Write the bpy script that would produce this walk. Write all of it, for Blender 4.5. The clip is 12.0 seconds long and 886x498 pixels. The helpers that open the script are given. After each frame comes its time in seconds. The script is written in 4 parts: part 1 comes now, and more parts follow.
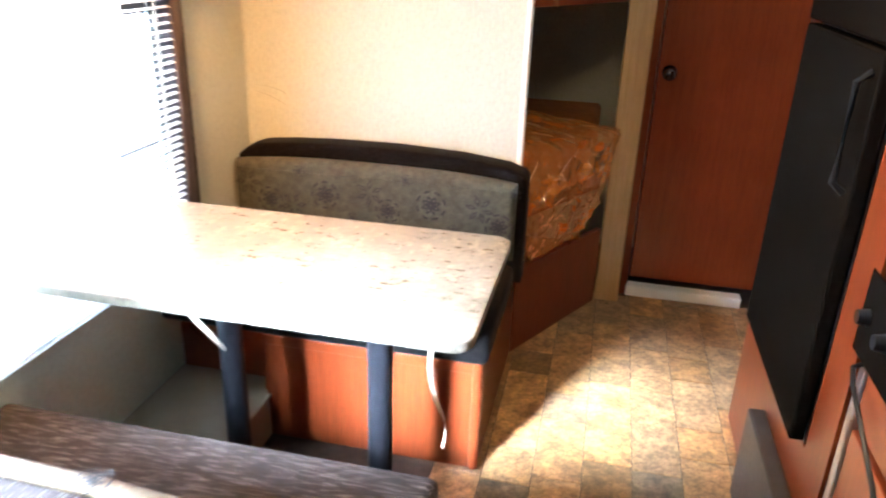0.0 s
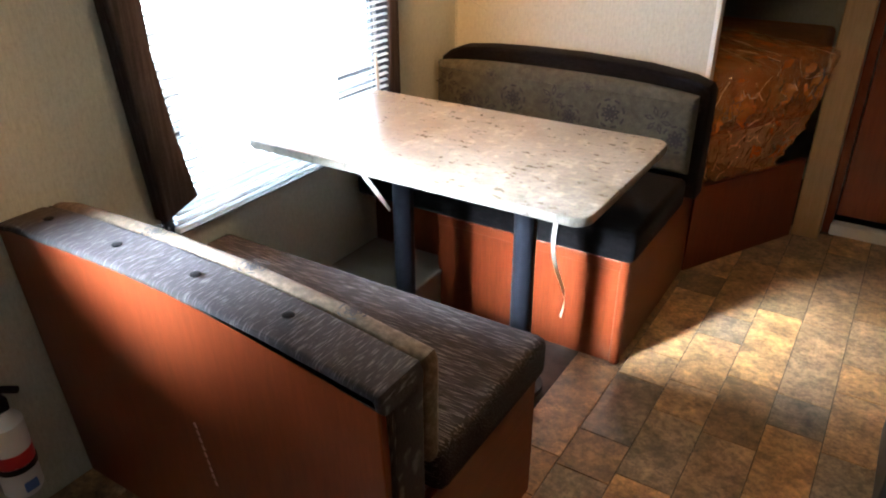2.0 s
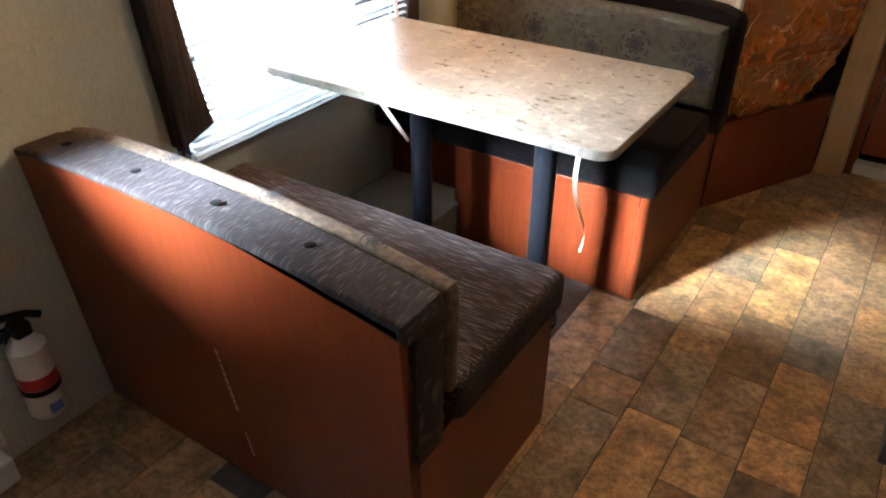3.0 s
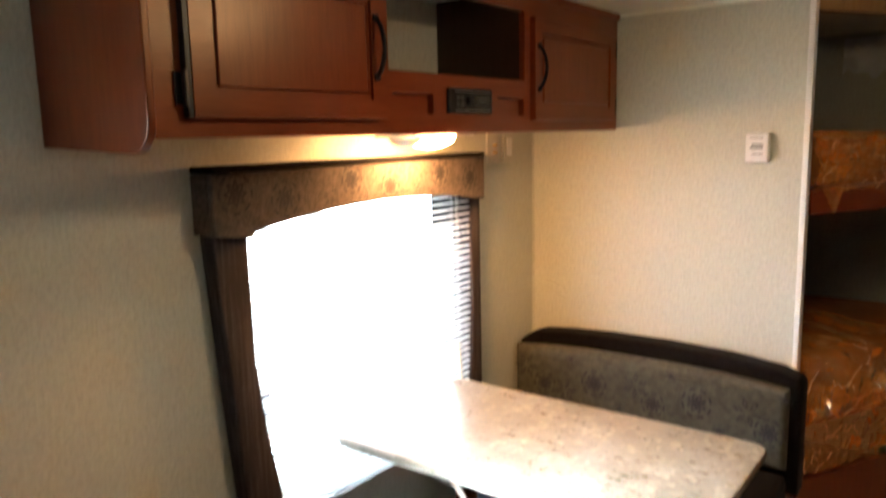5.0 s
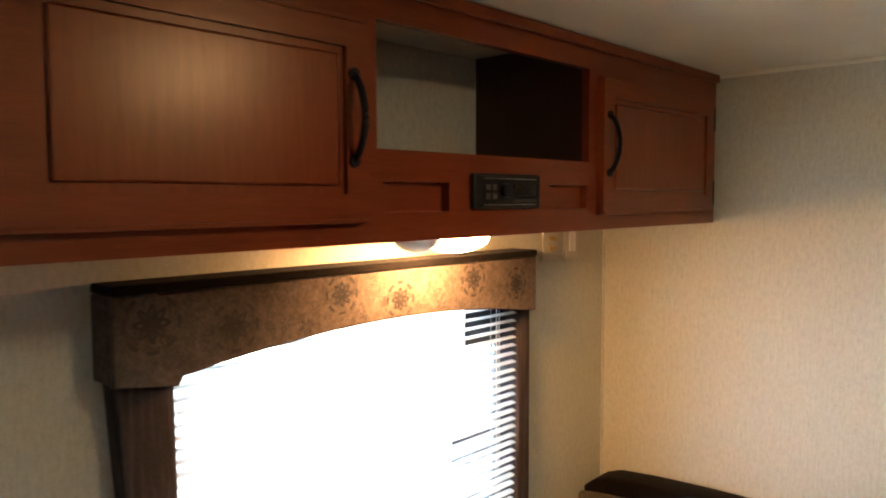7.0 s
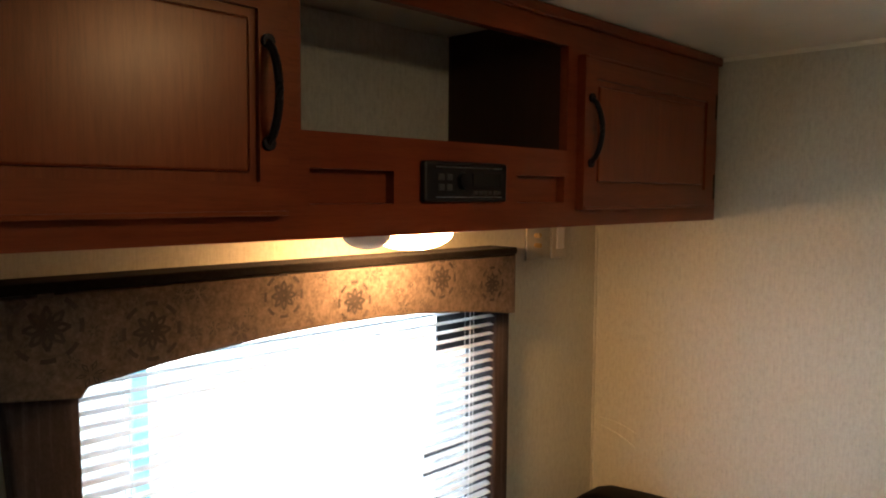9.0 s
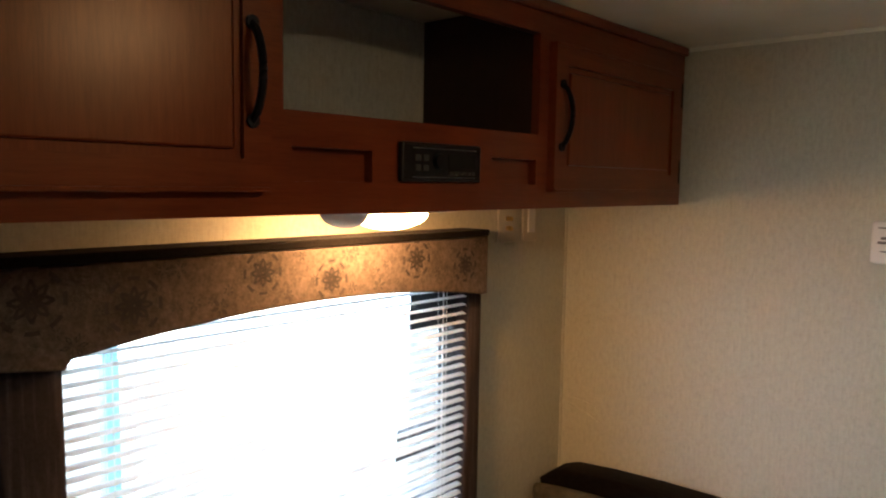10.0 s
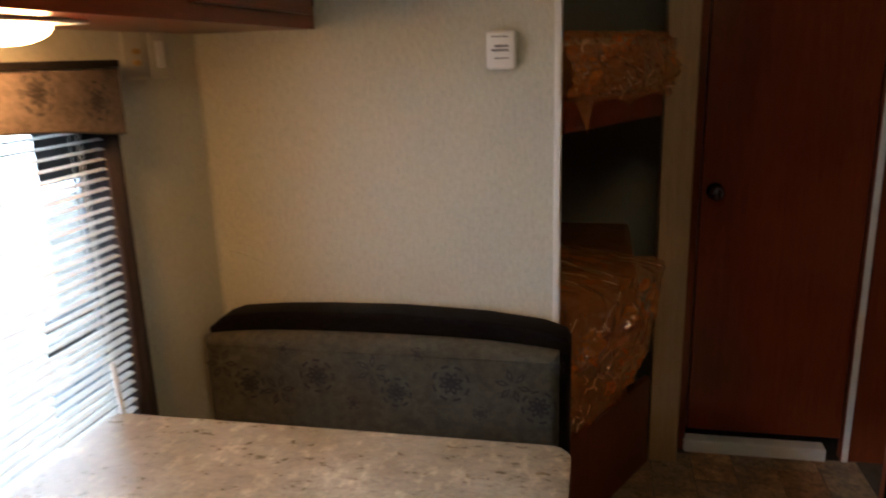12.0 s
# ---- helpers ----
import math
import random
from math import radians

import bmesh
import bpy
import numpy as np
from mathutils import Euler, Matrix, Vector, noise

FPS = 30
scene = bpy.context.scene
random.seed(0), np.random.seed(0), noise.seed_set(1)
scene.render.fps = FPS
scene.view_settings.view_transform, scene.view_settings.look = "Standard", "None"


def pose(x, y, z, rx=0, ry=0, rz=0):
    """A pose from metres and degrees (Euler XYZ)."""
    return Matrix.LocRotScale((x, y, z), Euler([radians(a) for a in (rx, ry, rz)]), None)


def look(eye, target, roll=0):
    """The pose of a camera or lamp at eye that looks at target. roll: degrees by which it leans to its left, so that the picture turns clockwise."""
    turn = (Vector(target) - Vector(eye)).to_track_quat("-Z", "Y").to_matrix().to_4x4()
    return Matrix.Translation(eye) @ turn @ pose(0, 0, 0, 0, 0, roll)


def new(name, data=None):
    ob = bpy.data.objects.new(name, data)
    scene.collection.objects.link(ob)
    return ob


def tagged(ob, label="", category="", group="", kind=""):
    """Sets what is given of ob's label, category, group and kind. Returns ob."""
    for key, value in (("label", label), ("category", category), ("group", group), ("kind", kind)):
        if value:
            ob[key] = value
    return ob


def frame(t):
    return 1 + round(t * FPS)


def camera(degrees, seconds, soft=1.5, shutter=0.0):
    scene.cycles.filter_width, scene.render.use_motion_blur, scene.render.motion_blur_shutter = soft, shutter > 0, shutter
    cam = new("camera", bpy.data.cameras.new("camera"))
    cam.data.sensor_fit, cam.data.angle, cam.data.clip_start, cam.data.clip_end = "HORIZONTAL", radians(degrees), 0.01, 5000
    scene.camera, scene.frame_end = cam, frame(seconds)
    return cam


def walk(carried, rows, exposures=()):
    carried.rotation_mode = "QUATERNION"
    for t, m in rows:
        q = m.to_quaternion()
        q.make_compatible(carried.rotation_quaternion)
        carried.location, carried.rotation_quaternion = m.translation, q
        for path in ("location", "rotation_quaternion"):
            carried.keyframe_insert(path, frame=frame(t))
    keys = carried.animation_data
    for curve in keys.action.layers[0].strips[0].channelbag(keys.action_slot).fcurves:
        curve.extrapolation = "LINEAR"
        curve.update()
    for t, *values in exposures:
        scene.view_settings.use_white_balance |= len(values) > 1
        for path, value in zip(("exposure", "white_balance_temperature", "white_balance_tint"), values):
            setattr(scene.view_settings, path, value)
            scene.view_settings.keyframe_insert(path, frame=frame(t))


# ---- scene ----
cam = camera(62.2, 12.0, soft=2.0, shutter=0.5)
PATH = [
    (0, (-0.149, 0.082, 1.435), (-0.537, 1.889, 0.67), 1.9),
    (0.5, (-0.151, -0.043, 1.447), (-0.753, 1.698, 0.667), 1.9),
    (1, (0.035, -0.055, 1.412), (-0.855, 1.51, 0.541), 2.9),
    (1.5, (0.118, -0.039, 1.383), (-0.786, 1.468, 0.427), 1.2),
    (2, (0.139, -0.036, 1.383), (-0.808, 1.463, 0.46), -0.2),
    (2.5, (0.125, -0.038, 1.358), (-0.806, 1.397, 0.321), 0.5),
    (2.7, (0.117, -0.035, 1.372), (-0.803, 1.368, 0.284), 0.3),
    (4.3, (0.114, -0.072, 1.376), (-0.928, 1.479, 0.661), 1.0),
    (4.5, (0.118, -0.068, 1.441), (-0.979, 1.497, 0.851), 0.6),
    (5, (0.067, -0.051, 1.54), (-1.122, 1.528, 1.234), -1.3),
    (5.5, (-0.028, 0.016, 1.581), (-1.158, 1.663, 1.477), -1.1),
    (6, (-0.175, 0.083, 1.598), (-1.361, 1.691, 1.512), -1.7),
    (6.5, (-0.228, 0.216, 1.597), (-1.505, 1.753, 1.512), -1.5),
    (7, (-0.203, 0.481, 1.612), (-1.564, 1.94, 1.477), -0.2),
    (9, (-0.228, 0.673, 1.608), (-1.626, 2.096, 1.456), 0.4),
    (9.5, (-0.213, 0.653, 1.606), (-1.586, 2.1, 1.452), 0.4),
    (10, (-0.205, 0.636, 1.594), (-1.542, 2.113, 1.413), 0.9),
    (10.5, (-0.242, 0.583, 1.6), (-1.408, 2.199, 1.426), 1.2),
    (11, (-0.274, 0.488, 1.566), (-1.12, 2.287, 1.352), -0.7),
    (11.5, (-0.318, 0.472, 1.529), (-0.895, 2.341, 1.109), -0.5),
    (12, (-0.317, 0.589, 1.474), (-0.719, 2.479, 0.959), -1.8),
]
EXPOSURES = [(0.0, 1.35, 5050, 6), (0.5, 1.2, 5080, 6), (1.0, 0.75, 5120, 6), (1.5, 0.42, 5150, 6), (2.7, 0.25, 5200, 6), (4.5, 0.65, 5450, 6), (5.5, 0.48, 5480, 6), (6.5, 0.36, 5450, 6),
             (9.0, -0.55, 5350, 6), (10.5, -0.75, 5350, 6), (12.0, -0.88, 5350, 6)]
walk(cam, [(t, look(eye, target, roll)) for t, eye, target, roll in PATH], EXPOSURES)

# ---- light ----
SUN_X, SUN_Y, SUN_DROP = -0.35, -0.6, 0.9
world = bpy.data.worlds.new("sky")
scene.world = world
world.use_nodes = True
wn = world.node_tree.nodes
sky = wn.new("ShaderNodeTexSky")
sky.sky_type = "NISHITA"
sky.sun_disc = False
sky.sun_elevation = math.atan2(SUN_DROP, math.hypot(SUN_X, SUN_Y))
sky.sun_rotation = math.atan2(-SUN_X, -SUN_Y)
world.node_tree.links.new(sky.outputs["Color"], wn["Background"].inputs["Color"])
wn["Background"].inputs["Strength"].default_value = 0.12

sun_data = bpy.data.lights.new("sun", "SUN")
sun_data.energy, sun_data.angle, sun_data.color = 4.0, radians(0.5), (1.0, 0.95, 0.88)
sun = new("sun", sun_data)
sun.matrix_world = look((0, 0, 0), (SUN_X, SUN_Y, -SUN_DROP))


def area(name, eye, target, w, h, power, color, spread=180):
    data = bpy.data.lights.new(name, "AREA")
    data.shape, data.size, data.size_y, data.energy, data.color = "RECTANGLE", w, h, power, color
    data.spread = radians(spread)
    ob = new(name, data)
    ob.matrix_world = look(eye, target)
    return ob


# daylight in the two openings of the window wall
area("door_daylight", (-1.36, -0.06, 1.34), (-0.58, 1.87, 0.16), 0.38, 0.4, 11, (0.90, 0.95, 1.0), 21)
area("door_daylight", (-1.35, -0.08, 1.36), (0.12, 2.28, 0.0), 0.34, 0.4, 3.2, (0.90, 0.95, 1.0), 16)
area("door_skylight", (-1.37, -0.08, 1.35), (0.0, -0.08, 1.35), 0.48, 0.46, 2.0, (0.90, 0.95, 1.0))
area("window_daylight", (-1.52, 1.58, 0.95), (0, 1.58, 0.85), 0.68, 0.8, 8.5, (0.90, 0.95, 1.0))


# ---- materials ----
def mat(name, rough=0.5, metal=0.0, spec=0.5):
    m = bpy.data.materials.new(name)
    m.use_nodes = True
    b = m.node_tree.nodes["Principled BSDF"]
    b.inputs["Roughness"].default_value = rough
    b.inputs["Metallic"].default_value = metal
    b.inputs["Specular IOR Level"].default_value = spec
    return m, m.node_tree.nodes, m.node_tree.links, b


def node(nodes, kind, **values):
    n = nodes.new(kind)
    for key, value in values.items():
        n.inputs[key].default_value = value
    return n


def coords(nodes, links, scale=(1, 1, 1), source="Object"):
    tc = nodes.new("ShaderNodeTexCoord")
    mp = nodes.new("ShaderNodeMapping")
    mp.inputs["Scale"].default_value = scale
    links.new(tc.outputs[source], mp.inputs["Vector"])
    return mp.outputs["Vector"]


def ramp(nodes, links, fac, stops):
    r = nodes.new("ShaderNodeValToRGB")
    els = r.color_ramp.elements
    while len(els) < len(stops):
        els.new(0.5)
    for el, (p, c) in zip(els, stops):
        el.position, el.color = p, (*c, 1)
    links.new(fac, r.inputs["Fac"])
    return r.outputs["Color"]


def noise_tex(nodes, links, vec, scale, detail=4.0, rough=0.55):
    n = node(nodes, "ShaderNodeTexNoise", Scale=scale, Detail=detail, Roughness=rough)
    links.new(vec, n.inputs["Vector"])
    return n.outputs["Fac"]


def mix(nodes, links, fac, a, b, how="MIX"):
    n = nodes.new("ShaderNodeMix")
    n.data_type, n.blend_type = "RGBA", how
    for sock, value in ((n.inputs[0], fac), (n.inputs[6], a), (n.inputs[7], b)):
        if isinstance(value, (float, int)):
            sock.default_value = value
        elif isinstance(value, tuple):
            sock.default_value = (*value, 1)
        else:
            links.new(value, sock)
    return n.outputs[2]


def bump(nodes, links, b, height, strength, distance=0.002):
    n = node(nodes, "ShaderNodeBump", Strength=strength, Distance=distance)
    links.new(height, n.inputs["Height"])
    links.new(n.outputs["Normal"], b.inputs["Normal"])


def plain(name, color, rough=0.5, metal=0.0, vary=0.12, scale=14.0, bumpy=0.0, spec=0.5):
    """Paint, plastic or metal with slight blotches and grain."""
    m, n, l, b = mat(name, rough, metal, spec)
    v = coords(n, l)
    f = noise_tex(n, l, v, scale)
    lo = tuple(c * (1 - vary) for c in color)
    hi = tuple(min(1, c * (1 + vary)) for c in color)
    l.new(ramp(n, l, f, [(0.3, lo), (0.7, hi)]), b.inputs["Base Color"])
    g = noise_tex(n, l, v, scale * 6)
    r = node(n, "ShaderNodeMapRange")
    l.new(g, r.inputs["Value"])
    r.inputs["To Min"].default_value, r.inputs["To Max"].default_value = max(0.02, rough - 0.08), min(1, rough + 0.08)
    l.new(r.outputs["Result"], b.inputs["Roughness"])
    if bumpy:
        bump(n, l, b, noise_tex(n, l, v, scale * 12), bumpy)
    return m


def wood(name, dark, light, grain=(3, 3, 40), rough=0.31):
    """Stained wood: long streaks across the first two scales, pores, and slow blotches."""
    m, n, l, b = mat(name, rough, 0.0, 0.38)
    v = coords(n, l, grain)
    streak = noise_tex(n, l, v, 2.2, 6, 0.6)
    pores = noise_tex(n, l, v, 11.0, 3, 0.7)
    blotch = noise_tex(n, l, coords(n, l), 3.5, 2)
    base = ramp(n, l, streak, [(0.25, dark), (0.75, light)])
    base = mix(n, l, 0.22, base, ramp(n, l, pores, [(0.35, tuple(c * 0.5 for c in dark)), (0.6, light)]))
    base = mix(n, l, 0.5, base, ramp(n, l, blotch, [(0.3, (0.55, 0.5, 0.5)), (0.7, (1, 1, 1))]), "MULTIPLY")
    l.new(base, b.inputs["Base Color"])
    b.inputs["Specular Tint"].default_value = (1.0, 0.72, 0.42, 1)
    b.inputs["Coat Weight"].default_value = 0.12
    b.inputs["Coat Roughness"].default_value = 0.24
    bump(n, l, b, pores, 0.06, 0.001)
    return m


def cloth(name, dark, light, weave=(160, 160, 160), streaks=(4, 60, 60), rough=0.85, detail=5.0, lo=0.44, hi=0.7):
    m, n, l, b = mat(name, rough, 0.0, 0.05)
    s = noise_tex(n, l, coords(n, l, streaks), 1.6, detail, 0.6)
    t = noise_tex(n, l, coords(n, l, weave), 1.0, 2)
    big = noise_tex(n, l, coords(n, l), 9.0, 3)
    base = ramp(n, l, s, [(lo, dark), (hi, light)])
    base = mix(n, l, 0.45, base, ramp(n, l, t, [(0.3, (0.55, 0.55, 0.55)), (0.7, (1, 1, 1))]), "MULTIPLY")
    base = mix(n, l, 0.4, base, ramp(n, l, big, [(0.35, (0.6, 0.6, 0.6)), (0.65, (1, 1, 1))]), "MULTIPLY")
    l.new(base, b.inputs["Base Color"])
    b.inputs["Sheen Weight"].default_value = 0.03
    bump(n, l, b, t, 0.5, 0.0015)
    return m


def glow(name, color, strength):
    m, n, l, b = mat(name, 0.4)
    b.inputs["Base Color"].default_value = (*color, 1)
    b.inputs["Emission Color"].default_value = (*color, 1)
    b.inputs["Emission Strength"].default_value = strength
    return m


def wallpaper(name):
    m, n, l, b = mat(name, 0.55, 0.0, 0.4)
    weft = noise_tex(n, l, coords(n, l, (60, 60, 420)), 1.0, 3, 0.7)
    warp = noise_tex(n, l, coords(n, l, (300, 300, 14)), 1.0, 3, 0.7)
    soft = noise_tex(n, l, coords(n, l), 2.5, 3)
    fleck = noise_tex(n, l, coords(n, l, (110, 110, 55)), 1.0, 5, 0.75)
    a = ramp(n, l, weft, [(0.3, (0.465, 0.465, 0.375)), (0.7, (0.60, 0.595, 0.50))])
    c = ramp(n, l, warp, [(0.3, (0.445, 0.445, 0.36)), (0.7, (0.615, 0.61, 0.515))])
    base = mix(n, l, 0.5, a, c)
    base = mix(n, l, 0.3, base, ramp(n, l, soft, [(0.35, (0.82, 0.82, 0.8)), (0.65, (1, 1, 1))]), "MULTIPLY")
    base = mix(n, l, 0.5, base, ramp(n, l, fleck, [(0.34, (0.72, 0.71, 0.68)), (0.56, (1.04, 1.04, 1.03))]), "MULTIPLY")
    l.new(base, b.inputs["Base Color"])
    bump(n, l, b, warp, 0.25, 0.0006)
    return m


def laminate(name):
    """Speckled stone-look laminate: warm clouds, grey-brown and cream patches, fine grain."""
    m, n, l, b = mat(name, 0.3, 0.0, 0.4)
    v = coords(n, l)
    cloud = noise_tex(n, l, v, 9.0, 3, 0.5)
    patch = noise_tex(n, l, coords(n, l, (1.0, 1.7, 1.0)), 34.0, 3, 0.6)
    cream = noise_tex(n, l, coords(n, l, (1.6, 1.0, 1.0)), 27.0, 2, 0.5)
    fine = noise_tex(n, l, v, 120.0, 3, 0.6)
    base = ramp(n, l, cloud, [(0.32, (0.185, 0.158, 0.114)), (0.5, (0.23, 0.198, 0.148)), (0.68, (0.275, 0.242, 0.19))])
    base = mix(n, l, 0.8, base, ramp(n, l, patch, [(0.34, (0.64, 0.62, 0.58)), (0.5, (0.95, 0.95, 0.94)), (0.64, (1.15, 1.13, 1.1))]), "MULTIPLY")
    base = mix(n, l, 0.55, base, ramp(n, l, cream, [(0.55, (1.0, 1.0, 1.0)), (0.7, (1.9, 1.85, 1.75))]), "MULTIPLY")
    base = mix(n, l, 0.4, base, ramp(n, l, fine, [(0.35, (0.7, 0.7, 0.7)), (0.65, (1.2, 1.2, 1.2))]), "MULTIPLY")
    l.new(base, b.inputs["Base Color"])
    l.new(ramp(n, l, patch, [(0.3, (0.26, 0.26, 0.26)), (0.7, (0.38, 0.38, 0.38))]), b.inputs["Roughness"])
    return m


def tile_material(name):
    m, n, l, b = mat(name, 0.38, 0.0, 0.75)
    info = n.new("ShaderNodeObjectInfo")
    tc = n.new("ShaderNodeTexCoord")
    add = n.new("ShaderNodeVectorMath")
    add.operation = "MULTIPLY_ADD"
    l.new(info.outputs["Random"], add.inputs[0])
    add.inputs[1].default_value = (37, 53, 11)
    l.new(tc.outputs["Object"], add.inputs[2])
    v = add.outputs["Vector"]
    tone = ramp(n, l, info.outputs["Random"], [(0.0, (0.190, 0.120, 0.062)), (0.2, (0.560, 0.308, 0.114)), (0.4, (0.235, 0.177, 0.120)), (0.6, (0.650, 0.376, 0.150)), (0.8, (0.291, 0.217, 0.138)), (1.0, (0.448, 0.279, 0.138))])
    big = noise_tex(n, l, v, 12.0, 8, 0.72)
    fine = noise_tex(n, l, v, 55.0, 6, 0.75)
    base = mix(n, l, 0.9, tone, ramp(n, l, big, [(0.33, (0.28, 0.24, 0.2)), (0.48, (0.78, 0.75, 0.7)), (0.66, (1.5, 1.42, 1.3))]), "MULTIPLY")
    base = mix(n, l, 0.65, base, ramp(n, l, fine, [(0.38, (0.28, 0.26, 0.24)), (0.58, (1.2, 1.16, 1.1))]), "MULTIPLY")
    l.new(base, b.inputs["Base Color"])
    l.new(ramp(n, l, big, [(0.3, (0.3, 0.3, 0.3)), (0.7, (0.44, 0.44, 0.44))]), b.inputs["Roughness"])
    bump(n, l, b, big, 0.15, 0.002)
    return m


def plastic_wrap(name):
    """Amber crinkled film: partly see-through, glossy on its folds."""
    m, n, l, b = mat(name, 0.1, 0.0, 1.0)
    v = coords(n, l)
    tint = noise_tex(n, l, v, 7.0, 4)
    l.new(ramp(n, l, tint, [(0.3, (0.55, 0.165, 0.022)), (0.7, (0.86, 0.33, 0.052))]), b.inputs["Base Color"])
    b.inputs["Alpha"].default_value = 0.55
    b.inputs["Coat Weight"].default_value = 1.0
    b.inputs["Coat Roughness"].default_value = 0.08
    ridge = noise_tex(n, l, coords(n, l, (1.0, 1.0, 0.5)), 19.0, 3, 0.6)
    sharp = n.new("ShaderNodeMath")
    sharp.operation = "PINGPONG"
    sharp.inputs[1].default_value = 0.09
    l.new(ridge, sharp.inputs[0])
    bump(n, l, b, sharp.outputs["Value"], 0.4, 0.06)
    return m


CHERRY_D, CHERRY_L = (0.130, 0.0215, 0.0060), (0.198, 0.0405, 0.0105)
# near-black wood: the shade inside the open shelf, put into the colour
M_SHADED_DIVIDER = wood("shaded_shelf_divider", (0.022, 0.009, 0.005), (0.036, 0.014, 0.008), (34, 34, 2.2), 0.5)
M_WOOD_V = wood("cherry_wood_upright", CHERRY_D, CHERRY_L, (34, 34, 2.2))
M_WOOD_H = wood("cherry_wood_lengthwise", CHERRY_D, CHERRY_L, (34, 2.2, 34))
M_WOOD_X = wood("cherry_wood_crosswise", CHERRY_D, CHERRY_L, (2.2, 34, 34))
M_TAN_WOOD = wood("tan_oak_trim", (0.38, 0.235, 0.10), (0.52, 0.345, 0.16), (40, 40, 2.5), 0.45)
M_SCUFF = plain("pale_scratched_veneer", (0.55, 0.33, 0.28), 0.6, 0, 0.2, 60)
M_PAPER = wallpaper("woven_beige_wallpaper")
M_CEIL = plain("cream_ceiling_panel", (0.78, 0.77, 0.64), 0.45, 0, 0.05, 5, 0.05)
M_TRIM = plain("white_vinyl_trim", (0.72, 0.71, 0.67), 0.4, 0, 0.05)
M_LAMINATE = laminate("mottled_beige_laminate")
M_TILE = tile_material("mottled_stone_vinyl")
M_GROUT = plain("dark_vinyl_joint", (0.055, 0.042, 0.03), 0.6, 0, 0.3, 30)
M_DARK_CLOTH = cloth("charcoal_striped_fabric", (0.028, 0.0215, 0.0195), (0.135, 0.115, 0.104), streaks=(13, 260, 260), detail=0.5, lo=0.55, hi=0.72)
M_BACK_CLOTH = cloth("charcoal_cross_striped_fabric", (0.040, 0.0325, 0.030), (0.115, 0.098, 0.088), streaks=(270, 24, 24), detail=0.5, lo=0.55, hi=0.74)
M_RIM_CLOTH = cloth("dark_brown_fabric", (0.0045, 0.0034, 0.003), (0.011, 0.0085, 0.0075), streaks=(30, 60, 60))
M_FLORAL = cloth("sage_floral_fabric", (0.066, 0.063, 0.046), (0.104, 0.098, 0.073), streaks=(26, 26, 26), lo=0.35)
M_VALANCE = cloth("taupe_floral_fabric", (0.095, 0.074, 0.060), (0.165, 0.132, 0.108), streaks=(60, 60, 60), lo=0.35)
M_MOTIF = plain("printed_flower_ink", (0.014, 0.012, 0.012), 0.85, 0, 0.3, 60)
M_INK = plain("faded_brown_print", (0.03, 0.022, 0.019), 0.85, 0, 0.3, 60)
M_BAND = cloth("tan_floral_band", (0.105, 0.076, 0.048), (0.185, 0.14, 0.092), streaks=(40, 40, 40))
M_CURTAIN = cloth("aubergine_curtain_cloth", (0.04, 0.033, 0.036), (0.085, 0.07, 0.075), streaks=(50, 50, 3))
M_BLACK = plain("black_satin_metal", (0.009, 0.009, 0.011), 0.45, 0.0, 0.2, spec=0.1)
M_BLACK_PL = plain("black_plastic", (0.008, 0.008, 0.009), 0.35, 0, 0.2, spec=0.25)
M_FRIDGE = plain("black_gloss_fridge_panel", (0.006, 0.005, 0.004), 0.42, 0, 0.15, 5, 0.0, 0.0)
M_STEEL = plain("brushed_steel", (0.6, 0.6, 0.6), 0.3, 1.0, 0.1, 20)
M_VENT = plain("dark_grey_vent_paint", (0.05, 0.048, 0.047), 0.45, 0, 0.15)
M_HINGE = plain("worn_dark_steel", (0.045, 0.042, 0.04), 0.4, 1.0, 0.3, 60)
M_GREY = plain("grey_painted_panel", (0.16, 0.15, 0.145), 0.5, 0, 0.1)
M_WHITE = plain("white_plastic", (0.75, 0.74, 0.71), 0.4, 0, 0.04)
M_SLAT = plain("white_blind_slat", (0.80, 0.79, 0.77), 0.45, 0, 0.04)
slat_nodes, slat_links = M_SLAT.node_tree.nodes, M_SLAT.node_tree.links
through_light = node(slat_nodes, "ShaderNodeBsdfTranslucent", Color=(0.85, 0.85, 0.83, 1))
thin = node(slat_nodes, "ShaderNodeMixShader", Fac=0.75)
slat_links.new(slat_nodes["Principled BSDF"].outputs["BSDF"], thin.inputs[1])
slat_links.new(through_light.outputs["BSDF"], thin.inputs[2])
slat_links.new(thin.outputs["Shader"], slat_nodes["Material Output"].inputs["Surface"])
M_RED = plain("red_label", (0.55, 0.03, 0.03), 0.4, 0, 0.1)
M_BLUE = plain("blue_label", (0.10, 0.2, 0.5), 0.4, 0, 0.1)
M_MATTRESS = cloth("amber_brown_mattress_ticking", (0.44, 0.18, 0.042), (0.54, 0.24, 0.06), streaks=(14, 14, 14))
M_WRAP = plastic_wrap("clear_crinkled_film")
# pale colour for the threads that imitate highlights on the film
M_GLINT = plain("pale_film_glint", (0.86, 0.66, 0.46), 0.12, 0, 0.1, 30, 0.0, 1.0)
M_BOX = plain("beige_wheel_box", (0.24, 0.2, 0.145), 0.6, 0, 0.12, 8)
M_IVORY = plain("ivory_plastic", (0.50, 0.48, 0.38), 0.4, 0, 0.06)
M_RIBBON = plain("cream_ribbon", (0.72, 0.62, 0.48), 0.7, 0, 0.1, 40)
M_DISPLAY = plain("dark_display_glass", (0.02, 0.022, 0.022), 0.08, 0, 0.1)
